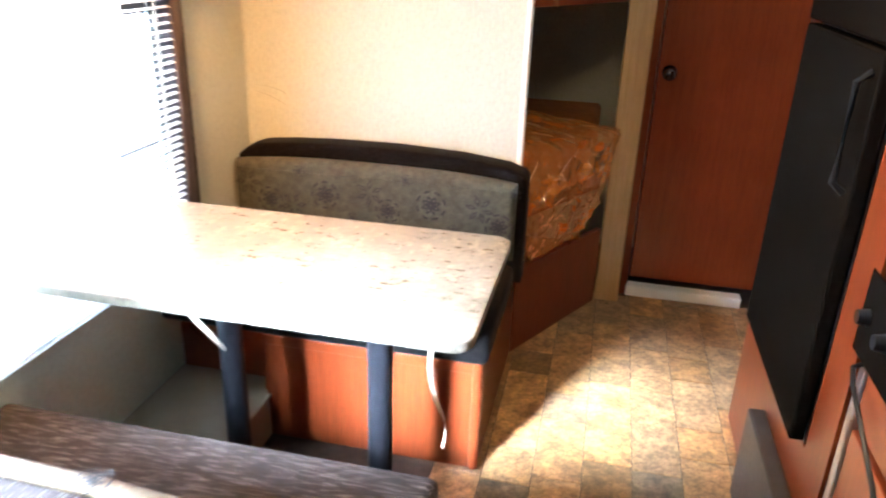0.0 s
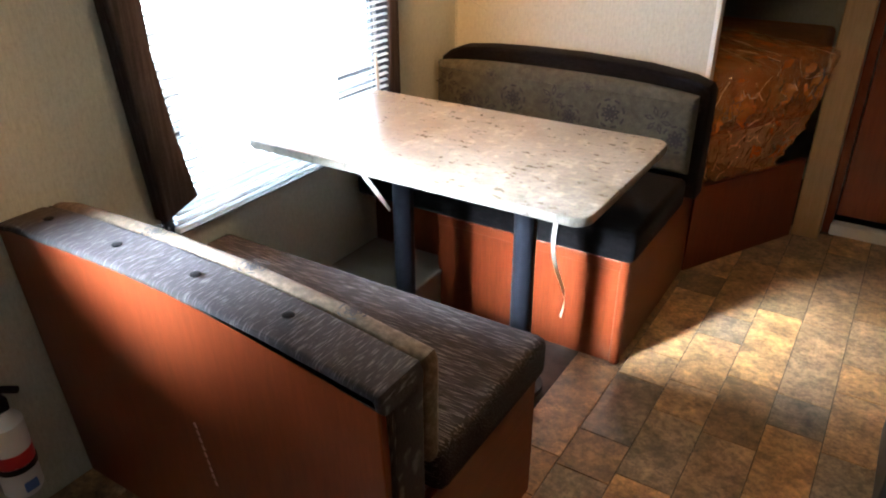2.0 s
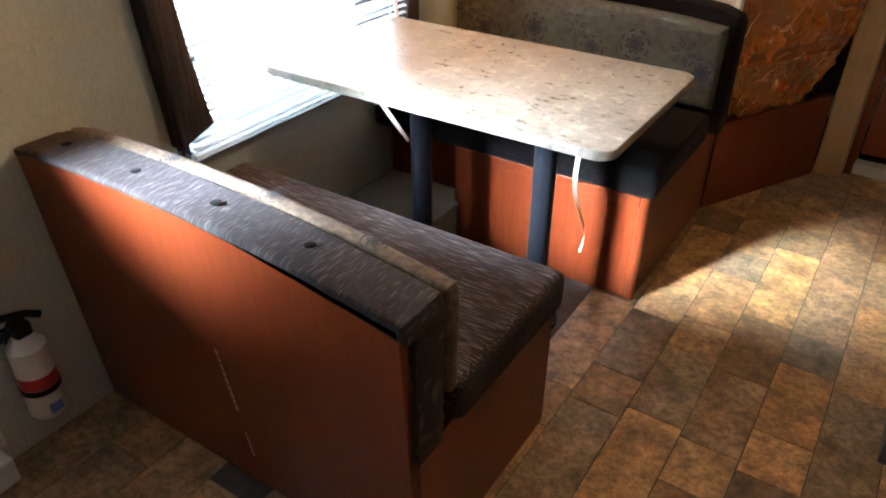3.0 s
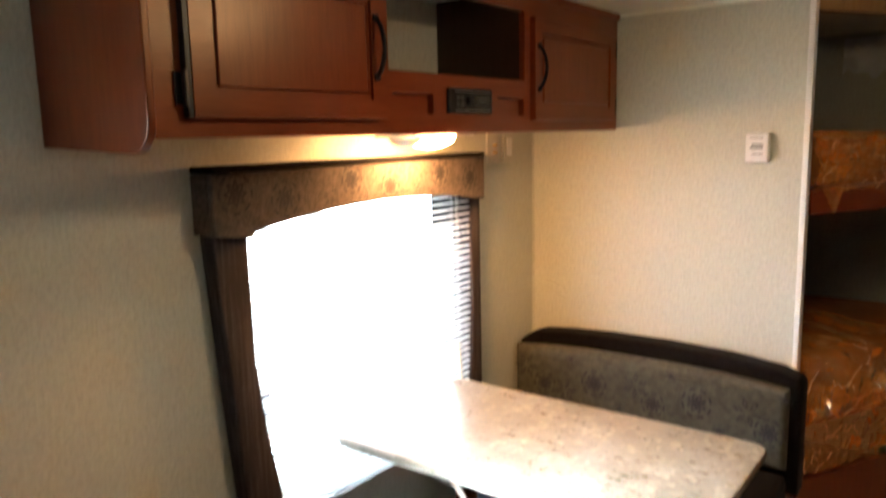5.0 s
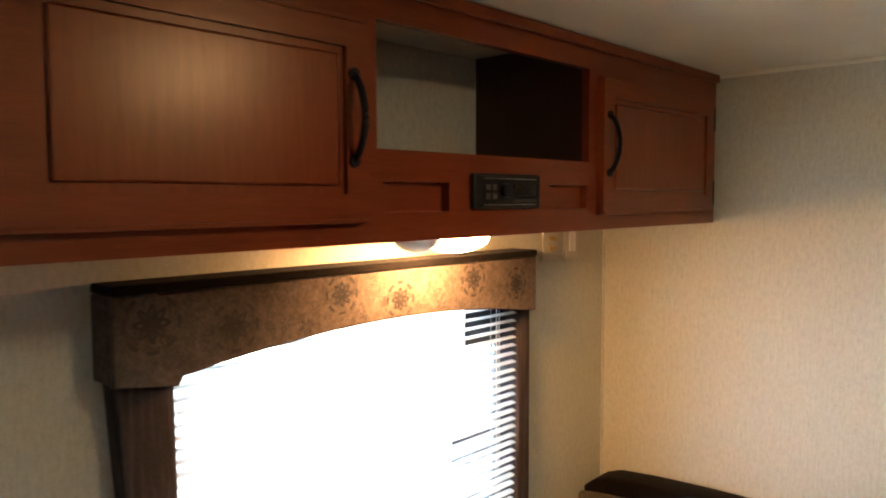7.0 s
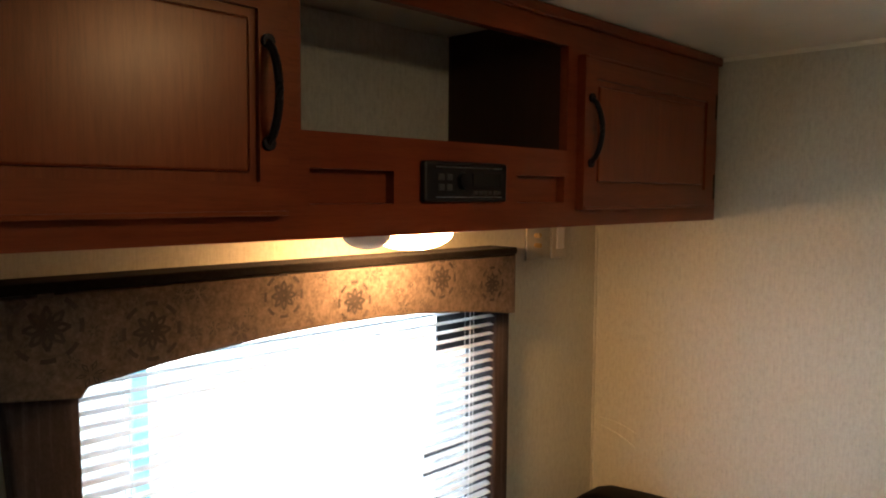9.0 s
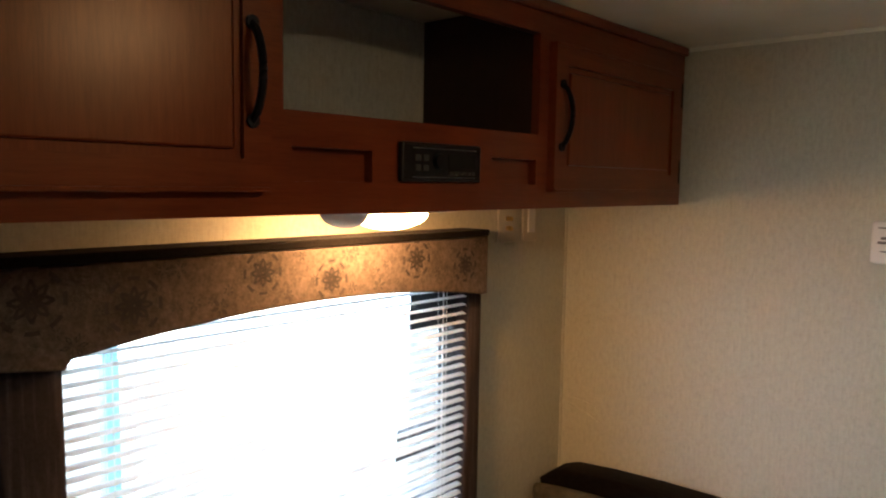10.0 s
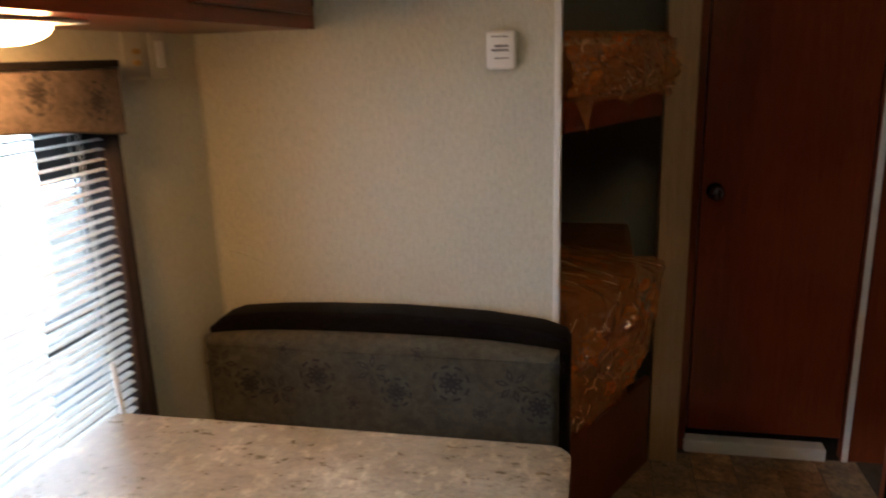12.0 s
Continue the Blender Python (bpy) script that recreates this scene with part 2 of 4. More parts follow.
M_LAMP = glow("warm_lamp_diffuser", (1.0, 0.44, 0.13), 270.0)
M_CLAMP = glow("ceiling_lamp_diffuser", (1.0, 0.64, 0.31), 36.0)
M_DOME = plain("frosted_white_dome", (0.74, 0.72, 0.66), 0.35, 0, 0.03)
M_OUT = glow("bright_hazy_outdoors", (0.93, 0.97, 1.0), 17.0)
M_OUTDARK = plain("dark_matte_grey", (0.05, 0.05, 0.055), 0.8, 0, 0.3)


def glass(name):
    m, n, l, b = mat(name, 0.02)
    b.inputs["Base Color"].default_value = (0.95, 0.97, 0.97, 1)
    b.inputs["Transmission Weight"].default_value = 1.0
    b.inputs["IOR"].default_value = 1.45
    return m


M_GLASS = glass("window_glass")
M_SCREEN = plain("grey_insect_mesh", (0.12, 0.12, 0.13), 0.7, 0, 0.1)
M_SCREEN.node_tree.nodes["Principled BSDF"].inputs["Alpha"].default_value = 0.22
M_KERB = plain("pale_blue_grey_paint", (0.46, 0.55, 0.68), 0.6)


# ---- building helpers ----
def mesh_of(name, bm, material, smooth=False):
    bmesh.ops.recalc_face_normals(bm, faces=bm.faces)
    me = bpy.data.meshes.new(name)
    bm.to_mesh(me)
    bm.free()
    for m in (material if isinstance(material, (list, tuple)) else [material]):
        me.materials.append(m)
    if smooth:
        for p in me.polygons:
            p.use_smooth = True
        me.set_sharp_from_angle(angle=radians(35))
    return me


BASES = {}


def thing(name, base, label, category, group=""):
    ob = new(name)
    ob.empty_display_size = 0.05
    ob.location = base
    BASES[ob] = Vector(base)
    return tagged(ob, label, category, group)


def part(name, bm, material, parent, label="", smooth=False):
    """One mesh object, drawn in world coordinates, under a thing or under a part."""
    ob = new(name, mesh_of(name, bm, material, smooth))
    ob.parent = parent
    if parent in BASES:
        ob.matrix_parent_inverse = Matrix.Translation(-BASES[parent])
    return tagged(ob, label)


def solid(name, bm, material, label, category, smooth=False, kind="", group=""):
    """A thing that is one mesh."""
    return tagged(new(name, mesh_of(name, bm, material, smooth)), label, category, group, kind)


def box(lo, hi, bev=0.0, seg=2, bm=None):
    bm = bm or bmesh.new()
    c = [(a + b) / 2 for a, b in zip(lo, hi)]
    d = [abs(b - a) for a, b in zip(lo, hi)]
    made = bmesh.ops.create_cube(bm, size=1, matrix=Matrix.LocRotScale(c, None, d))
    if bev:
        edges = list({e for v in made["verts"] for e in v.link_edges})
        bmesh.ops.bevel(bm, geom=edges, offset=bev, segments=seg, profile=0.5, affect="EDGES")
    return bm


def rod(a, b, r, n=14, bm=None, r2=None):
    bm = bm or bmesh.new()
    a, b = Vector(a), Vector(b)
    m = Matrix.Translation((a + b) / 2) @ (b - a).to_track_quat("Z", "Y").to_matrix().to_4x4()
    bmesh.ops.create_cone(bm, cap_ends=True, segments=n, radius1=r, radius2=r if r2 is None else r2, depth=(b - a).length, matrix=m)
    return bm


def tube(points, r, n=8, bm=None):
    """A round bar along a line of points."""
    bm = bm or bmesh.new()
    pts = [Vector(p) for p in points]
    rings = []
    for i, p in enumerate(pts):
        d = (pts[min(i + 1, len(pts) - 1)] - pts[max(i - 1, 0)]).normalized()
        q = d.to_track_quat("Z", "Y")
        rings.append([bm.verts.new(p + q @ Vector((r * math.cos(k * math.tau / n), r * math.sin(k * math.tau / n), 0))) for k in range(n)])
    for a, b in zip(rings, rings[1:]):
        for k in range(n):
            bm.faces.new((a[k], a[(k + 1) % n], b[(k + 1) % n], b[k]))
    bm.faces.new(rings[0]), bm.faces.new(rings[-1])
    return bm


def prism(outline, lo, hi, axis="y", bev=0.0, bm=None):
    """An outline of pairs pushed along an axis: pairs are (x, z) for y, (x, y) for z, (y, z) for x."""
    bm = bm or bmesh.new()
    put = {"y": lambda a, b, k: (a, k, b), "z": lambda a, b, k: (a, b, k), "x": lambda a, b, k: (k, a, b)}[axis]
    low = [bm.verts.new(put(a, b, lo)) for a, b in outline]
    high = [bm.verts.new(put(a, b, hi)) for a, b in outline]
    n = len(outline)
    caps = [bm.faces.new(low), bm.faces.new(list(reversed(high)))]
    for i in range(n):
        bm.faces.new((low[i], low[(i + 1) % n], high[(i + 1) % n], high[i]))
    if bev:
        bmesh.ops.recalc_face_normals(bm, faces=bm.faces)
        bmesh.ops.bevel(bm, geom=[e for f in caps for e in f.edges], offset=bev, segments=3, profile=0.5, affect="EDGES")
    return bm


def plate(axis, at, thick, u, v, holes=()):
    """A wall in one plane with real openings. axis x: u is y and v is z; axis y: u is x and v is z; axis z: u is x and v is y."""
    bm = bmesh.new()
    us = sorted({*u, *(h[0] for h in holes), *(h[1] for h in holes)})
    vs = sorted({*v, *(h[2] for h in holes), *(h[3] for h in holes)})
    put = {"x": lambda a, b, k: (k, a, b), "y": lambda a, b, k: (a, k, b), "z": lambda a, b, k: (a, b, k)}[axis]
    grid = {(a, b): bm.verts.new(put(a, b, at)) for a in us for b in vs}
    faces = []
    for a0, a1 in zip(us, us[1:]):
        for b0, b1 in zip(vs, vs[1:]):
            ca, cb = (a0 + a1) / 2, (b0 + b1) / 2
            if not any(h[0] < ca < h[1] and h[2] < cb < h[3] for h in holes):
                faces.append(bm.faces.new((grid[a0, b0], grid[a1, b0], grid[a1, b1], grid[a0, b1])))
    made = bmesh.ops.extrude_face_region(bm, geom=faces)
    shift = Vector(put(0, 0, thick))
    for g in made["geom"]:
        if isinstance(g, bmesh.types.BMVert):
            g.co += shift
    for vert in [w for w in bm.verts if not w.link_faces]:
        bm.verts.remove(vert)
    return bm


def arch(x0, x1, zend, zmid, n=18, power=2.0):
    """Points of a low arch from x0 to x1."""
    c, h = (x0 + x1) / 2, (x1 - x0) / 2
    xs = [c - h * math.cos(math.pi * i / n) for i in range(n + 1)]
    return [(x, zend + (zmid - zend) * (1 - abs((x - c) / h) ** power)) for x in xs]


def round_rect(x0, x1, y0, y1, r, n=6):
    pts = []
    for cx, cy, a in ((x1 - r, y1 - r, 0), (x0 + r, y1 - r, 90), (x0 + r, y0 + r, 180), (x1 - r, y0 + r, 270)):
        pts += [(cx + r * math.cos(radians(a + 90 * i / n)), cy + r * math.sin(radians(a + 90 * i / n))) for i in range(n + 1)]
    return pts


def rumple(bm, amount, scale, seed=0.0, cuts=0):
    if cuts:
        bmesh.ops.subdivide_edges(bm, edges=bm.edges[:], cuts=cuts, use_grid_fill=True)
    bm.normal_update()
    moves = [(v, v.normal * noise.noise(v.co * scale + Vector((seed, seed, seed))) * amount) for v in bm.verts]
    for v, d in moves:
        v.co += d
    return bm


# ---- setting ----
WX, EX, BACK, CEIL = -1.4, 1.0, 2.5, 1.949
WIN = (1.03, 2.02, 0.52, 1.40)
DOORWIN = (-0.34, 0.18, 1.1, 1.6)

solid("ground", plate("z", -0.62, -0.05, (-60, 60), (-60, 60)), plain("dry_pale_ground", (0.32, 0.30, 0.26), 0.9, 0, 0.2, 2), "pale dry ground outside the trailer", "ground", kind="structure")
solid("wall_west", plate("x", WX, -0.05, (-2.2, 3.8), (-0.05, 2.03), [WIN, (-0.52, 0.38, 0.06, 1.86)]), M_PAPER, "woven beige wallpaper wall with a window", "wall", kind="structure")
solid("wall_east", plate("x", EX, 0.05, (-2.2, 3.8), (-0.05, 2.03)), M_PAPER, "woven beige wallpaper wall behind the kitchen", "wall", kind="structure")
solid("wall_south", plate("y", -2.2, -0.05, (-1.4, 1.0), (-0.05, 2.03)), M_PAPER, "woven beige wallpaper end wall", "wall", kind="structure")
solid("wall_north", plate("y", 3.8, 0.05, (-1.4, 1.0), (-0.05, 2.03)), M_PAPER, "woven beige wallpaper wall behind the bunks", "wall", kind="structure")
solid("wall_bulkhead", plate("y", BACK, 0.035, (-1.4, -0.424), (0, CEIL)), M_PAPER, "beige wallpaper partition between dinette and bunks", "wall", kind="structure")
solid("wall_bath", plate("y", 3.2, 0.04, (0.0, 1.0), (0, CEIL), [(0.035, 0.575, 0.0, 1.88)]), M_WOOD_V, "cherry wood partition around the bathroom door", "wall", kind="structure")
solid("wall_bunk_side", plate("x", -0.03, 0.03, (3.2, 3.8), (0, CEIL)), M_PAPER, "beige wallpaper partition beside the bunks", "wall", kind="structure")
solid("ceiling", plate("z", CEIL, 0.05, (-1.4, 1.0), (-2.2, 3.8)), M_CEIL, "smooth cream ceiling panel", "ceiling", kind="structure")
solid("trim_bulkhead_edge", box((-0.4235, 2.494, 0.365), (-0.405, 2.54, CEIL), 0.004), M_TRIM, "white vinyl edge trim of the partition", "trim", kind="structure")
solid("trim_ceiling_seam", box((-1.4, 1.09, CEIL - 0.005), (1.0, 1.11, CEIL), 0.002), M_CEIL, "cream batten over the ceiling seam", "trim", kind="structure")
solid("trim_cove", box((-1.04, 2.49, CEIL - 0.01), (-0.424, BACK, CEIL), 0.003), M_CEIL, "cream cove strip along the ceiling", "trim", kind="structure")
solid("trim_corner", box((-1.4, 2.494, 0.0), (-1.394, BACK, CEIL), 0.001), M_PAPER, "beige corner strip between two walls", "trim", kind="structure")
solid("trim_bunk_post", box((-0.105, 3.1, 0), (-0.002, 3.2, CEIL), 0.006), M_TAN_WOOD, "tan wooden post between bunks and bathroom door", "post", kind="structure")
solid("trim_bunk_header", prism([(-0.41, 2.545), (-0.07, 3.1), (-0.1, 3.12), (-0.44, 2.56)], 1.9, CEIL, "z"), M_TAN_WOOD, "tan wooden header above the bunk opening", "trim", kind="structure")

# thin strips added on the partition in place of arcs of reflected lamp light
def crease(z, drop, label):
    pts = [(-1.375 + 0.0085 * i, 2.4985, z + 0.012 * math.sin(i / 14 * 2.4) - drop * i / 14) for i in range(15)]
    solid("light_arc_strip", tube(pts, 0.0022, 6), M_PAPER, label, "crease", True)


crease(0.957, 0.03, "thin raised strip standing for an arc of reflected light on the partition")
crease(0.935, 0.05, "thin raised strip standing for an arc of reflected light on the partition")

# window frame, glass, outdoors
win = tagged(new("window_1"), "dark-framed trailer window with closed white blinds", "window", kind="structure")
y0, y1, z0, z1 = WIN
for lo, hi in (((-1.445, y0, z0), (-1.385, y0 + 0.03, z1)), ((-1.445, y1 - 0.03, z0), (-1.385, y1, z1)), ((-1.445, y0 + 0.03, z0), (-1.375, y1 - 0.03, z0 + 0.03)), ((-1.445, y0 + 0.03, z1 - 0.03), (-1.385, y1 - 0.03, z1))):
    part("window_frame", box(lo, hi, 0.004), M_BLACK_PL, win)
part("insect_screen", box((-1.424, 1.868, z0 + 0.031), (-1.421, y1 - 0.031, 1.235)), M_SCREEN, win, "grey insect screen of the sliding sash")
# dark sheet added to darken the gaps between the upper corner slats
part("dark_corner_sheet", box((-1.424, 1.868, 1.236), (-1.419, y1 - 0.031, z1 - 0.031)), M_OUTDARK, win, "dark sheet behind the upper corner of the blind")
pane = part("pane", box((-1.432, y0 + 0.03, z0 + 0.03), (-1.428, y1 - 0.03, z1 - 0.03)), M_GLASS, win)
pane.visible_shadow = False
solid("backdrop_sky", plate("x", -9.0, -0.1, (-14, 26), (-0.6, 10.0)), M_OUT, "overexposed hazy daylight outside the window", "backdrop", kind="structure")

solid("backdrop_post", box((-3.45, 1.965, -0.62), (-3.38, 2.035, 1.6), 0.01), plain("pale_blue_paint", (0.40, 0.70, 0.88), 0.5), "pale blue post outside the window", "post", kind="structure")
for z in (-0.17, -0.03):
    solid("backdrop_rail", box((-3.45, 2.3, z), (-3.4, 5.4, z + 0.05), 0.004), M_OUTDARK, "dark rail outside the window", "rail", kind="structure")

solid("backdrop_band", box((-3.45, 2.1, -0.54), (-3.4, 6.0, -0.38), 0.004), M_KERB, "pale blue-grey board outside the window", "board", kind="structure")

# entry door with its window
entry = tagged(new("door_1"), "closed white trailer entry door with a window", "door", kind="structure")
part("door_slab", plate("x", -1.405, -0.04, (-0.49, 0.35), (0.09, 1.83), [DOORWIN]), M_WHITE, entry)
for lo, hi in (((-1.45, 0.35, 0.06), (-1.38, 0.405, 1.86)), ((-1.45, -0.545, 0.06), (-1.38, -0.49, 1.86)), ((-1.45, -0.49, 1.83), (-1.38, 0.35, 1.86)), ((-1.45, -0.49, 0.02), (-1.30, 0.38, 0.09))):
    part("door_frame", box(lo, hi, 0.006), M_TRIM, entry)
pane = part("pane", box((-1.428, DOORWIN[0], DOORWIN[2]), (-1.424, DOORWIN[1], DOORWIN[3])), M_GLASS, entry)
pane.visible_shadow = False

solid("trim_bath_edge", box((0.578, 3.188, 0.0), (0.598, 3.1995, CEIL), 0.003), M_TRIM, "white edge trim beside the bathroom door", "trim", kind="structure")

# bathroom door
bath = tagged(new("door_2"), "closed cherry wood bathroom door with chrome knob", "door", kind="structure")
part("door_slab", box((0.04, 3.205, 0.085), (0.57, 3.235, 1.875), 0.004), M_WOOD_V, bath)
M_DARK_CHROME = plain("dark_chrome", (0.12, 0.12, 0.13), 0.15, 1.0, 0.1)
knob = part("knob", rod((0.085, 3.205, 0.99), (0.085, 3.165, 0.99), 0.012), M_DARK_CHROME, bath, "round dark chrome knob", True)
b = bmesh.new()
bmesh.ops.create_uvsphere(b, u_segments=20, v_segments=12, radius=0.026, matrix=Matrix.Translation((0.085, 3.155, 0.99)) @ Matrix.Diagonal((1, 0.75, 1, 1)))
part("knob_ball", b, M_DARK_CHROME, knob, "", True)
part("rosette", rod((0.085, 3.205, 0.99), (0.085, 3.197, 0.99), 0.03, 20), M_DARK_CHROME, bath, "", True)
part("threshold", box((0.03, 3.18, 0.0), (0.522, 3.24, 0.05), 0.006), M_WHITE, bath, "white door threshold")


# ---- dinette ----
def flower(c, r, u, v, petals=8, seed=0):
    """A printed flower: petal outlines, a broken ring and a centre, laid flat in the plane of u and v."""
    bm = bmesh.new()
    c, u, v = Vector(c), Vector(u), Vector(v)
    n = u.cross(v).normalized() * 0.0012

    def line(pts, w):
        for a, b in zip(pts, pts[1:]):
            d = Vector((b[0] - a[0], b[1] - a[1], 0)).normalized() * w
            quad = [(a[0] - d.y, a[1] + d.x), (a[0] + d.y, a[1] - d.x), (b[0] + d.y, b[1] - d.x), (b[0] - d.y, b[1] + d.x)]
            bm.faces.new([bm.verts.new(c + u * p + v * q + n) for p, q in quad])

    for k in range(petals):
        a = math.tau * k / petals + seed
        tip = r * 0.68
        side = 0.36 * math.tau / petals * 1.1
        pts = [(0.16 * r * math.cos(a), 0.16 * r * math.sin(a)), (tip * 0.62 * math.cos(a - side), tip * 0.62 * math.sin(a - side)), (tip * math.cos(a), tip * math.sin(a)), (tip * 0.62 * math.cos(a + side), tip * 0.62 * math.sin(a + side)), (0.16 * r * math.cos(a), 0.16 * r * math.sin(a))]
        line(pts, r * 0.055)
        arc = [(r * math.cos(a + s * 0.075 * 8 / petals), r * math.sin(a + s * 0.075 * 8 / petals)) for s in range(-4, 5)]
        line(arc[1:-1], r * 0.075)
    ring = [(0.12 * r * math.cos(k * math.tau / 10), 0.12 * r * math.sin(k * math.tau / 10)) for k in range(11)]
    line(ring, r * 0.07)
    return bm


def star(c, r, u, v, seed=0):
    """A smaller printed star flower with open petals."""
    bm = bmesh.new()
    c, u, v = Vector(c), Vector(u), Vector(v)
    n = u.cross(v).normalized() * 0.0012
    for k in range(6):
        a = math.tau * k / 6 + seed
        pts = [(0.2, 0), (0.6, 0.17), (1.0, 0), (0.6, -0.17)]
        inner = [(0.36, 0), (0.6, 0.085), (0.82, 0), (0.6, -0.085)]
        turn = lambda p: c + (u * (p[0] * math.cos(a) - p[1] * math.sin(a)) + v * (p[0] * math.sin(a) + p[1] * math.cos(a))) * r + n
        o, i = [bm.verts.new(turn(p)) for p in pts], [bm.verts.new(turn(p)) for p in inner]
        for q in range(4):
            bm.faces.new((o[q], o[(q + 1) % 4], i[(q + 1) % 4], i[q]))
    return bm


X0, X1 = -1.395, -0.405


# bench whose wooden back faces the kitchen
near = thing("dinette_bench", (-0.9, 0.95, 0), "cherry wood dinette bench with charcoal striped cushions beside the entry", "bench", "dinette benches")
BACK_TOP = [(X1 - 0.002, 0.672), (-0.5, 0.69), (-0.6, 0.706), (-0.75, 0.724), (-0.93, 0.738), (-1.15, 0.736), (X0, 0.728)]


def lean(bm):
    """Tilts the back outwards towards its top."""
    for v in bm.verts:
        v.co.y += 0.045 * (1 - v.co.z / 0.7)
    return bm


part("back_panel", lean(prism([(X0, 0), (X1 - 0.002, 0), *[(x, z - 0.01) for x, z in BACK_TOP]], 0.640, 0.660, "y", 0.003)), M_WOOD_V, near, "scuffed cherry wood back panel")
roll_low = [(X0, 0.712), *[(x, z - 0.015) for x, z in reversed(BACK_TOP[:-1])], (X1 + 0.014, 0.655)]
part("front_panel", box((X0, 1.20, 0), (X1 - 0.021, 1.22, 0.36), 0.002), M_WOOD_X, near)
part("end_panel", box((X1 - 0.02, 0.686, 0), (X1, 1.222, 0.36), 0.003), M_WOOD_H, near)
part("seat_board", box((X0, 0.686, 0.34), (X1 - 0.022, 1.198, 0.36)), M_WOOD_X, near)
cush = box((X0 + 0.004, 0.79, 0.361), (X1 + 0.02, 1.235, 0.462), 0.022, 3)
part("seat_cushion", cush, M_DARK_CLOTH, near, "charcoal striped seat cushion", True)
CUSHION_TOP = [(X1 + 0.014, 0.672), (X1 + 0.006, 0.692), (-0.5, 0.706), (-0.62, 0.722), (-0.78, 0.735), (-1.0, 0.742), (-1.2, 0.74), (-1.33, 0.735), (X0, 0.722)]
roll = part("cushion_roll", prism([*roll_low, *CUSHION_TOP], 0.634, 0.752, "y", 0.012), M_BACK_CLOTH, near, "charcoal striped top of the back cushion", True)
back = part("back_cushion", prism([(X0, 0.361), (X1 + 0.010, 0.361), (X1 + 0.010, 0.654), *[(x, z - 0.016) for x, z in BACK_TOP[:-1]], (X0, 0.711)], 0.668, 0.751, "y", 0.006), M_BACK_CLOTH, near, "charcoal striped back cushion with tufted dimples", True)
face = part("cushion_face", prism([(X0, 0.463), (X1 + 0.012, 0.463), *[(x, z - 0.004) for x, z in CUSHION_TOP]], 0.753, 0.80, "y", 0.018), M_BAND, near, "tan floral cushion face", True)
for i, x in enumerate((-1.28, -1.06, -0.84, -0.62)):
    zt = 0.742 - 0.045 * max(0, (x + 0.85) / 0.45) ** 2
    b = bmesh.new()
    bmesh.ops.create_uvsphere(b, u_segments=10, v_segments=6, radius=0.011, matrix=Matrix.Translation((x, 0.69, zt + 0.001)) @ Matrix.Diagonal((1, 1, 0.25, 1)))
    part("tuft_button", b, M_RIM_CLOTH, roll, "", True)
for x in (-1.05, -0.78, -0.55):
    zt = 0.738 - 0.045 * max(0, (x + 0.85) / 0.45) ** 2
    part("flower_motif", flower((x, 0.772, zt + 0.0005), 0.026, (1, 0, 0.0), (0, 1, 0), 6), M_MOTIF, face)
for k in (*range(9), 12, 13, 14, 15):
    xa, za = -0.888 + 0.002 * k, 0.405 - 0.0195 * k
    part("scuff_mark", lean(prism([(xa, za), (xa + 0.006, za + 0.004), (xa + 0.010, za - 0.010), (xa + 0.004, za - 0.012)], 0.6385, 0.6395, "y")), M_SCUFF, near, "pale broken scratch in the stain")

far = thing("dinette_bench", (-0.9, 2.1, 0), "cherry wood dinette bench with arched floral backrest against the partition", "bench", "dinette benches")
part("front_panel", box((-1.06, 1.835, 0), (X1 - 0.021, 1.853, 0.325), 0.002), M_WOOD_V, far, "plain cherry wood front")
part("front_rail", box((-1.06, 1.828, 0.326), (X1 - 0.021, 1.853, 0.36), 0.003), M_WOOD_X, far)
part("corner_post", rod((X1 - 0.012, 1.846, 0), (X1 - 0.012, 1.846, 0.36), 0.017, 16), M_WOOD_V, far, "", True)
part("recessed_panel", box((X0, 1.93, 0), (-1.062, 1.945, 0.36)), M_WOOD_V, far)
part("inner_side", box((-1.075, 1.854, 0), (-1.06, 1.93, 0.36)), M_WOOD_V, far)
part("end_panel", box((X1 - 0.018, 1.866, 0), (X1, 2.541, 0.362), 0.003), M_WOOD_H, far)
part("seat_board", box((X0, 1.946, 0.34), (X1 - 0.022, 2.49, 0.36)), M_WOOD_X, far)
part("seat_cushion", box((X0 + 0.004, 1.815, 0.361), (X1 + 0.02, 2.323, 0.462), 0.022, 3), M_RIM_CLOTH, far, "dark brown seat cushion", True)
FAR_TOP = [(X1 + 0.036, 0.73), (X1 + 0.022, 0.75), (X1 - 0.035, 0.769), (-0.6, 0.788), (-0.83, 0.797), (-1.05, 0.794), (-1.2, 0.787), (-1.316, 0.776), (-1.36, 0.76), (X0, 0.732)]
part("back_frame", prism([(X0, 0.361), (X1 + 0.036, 0.361), *FAR_TOP], 2.385, 2.49, "y", 0.014), M_RIM_CLOTH, far, "dark brown arched cushion border", True)
face = part("cushion_face", prism([(X0 + 0.012, 0.463), (X1 + 0.008, 0.463), *reversed(arch(X0 + 0.012, X1 + 0.008, 0.728, 0.752, power=3.0))], 2.325, 2.384, "y", 0.024), M_FLORAL, far, "sage grey floral cushion face", True)
for x, z, r in ((-1.048, 0.635, 0.046), (-0.826, 0.600, 0.040), (-0.676, 0.636, 0.048), (-0.446, 0.583, 0.044), (-1.25, 0.60, 0.042)):
    part("flower_motif", flower((x, 2.3245, z), r, (1, 0, 0), (0, 0, 1), 8, x * 3), M_MOTIF, face)
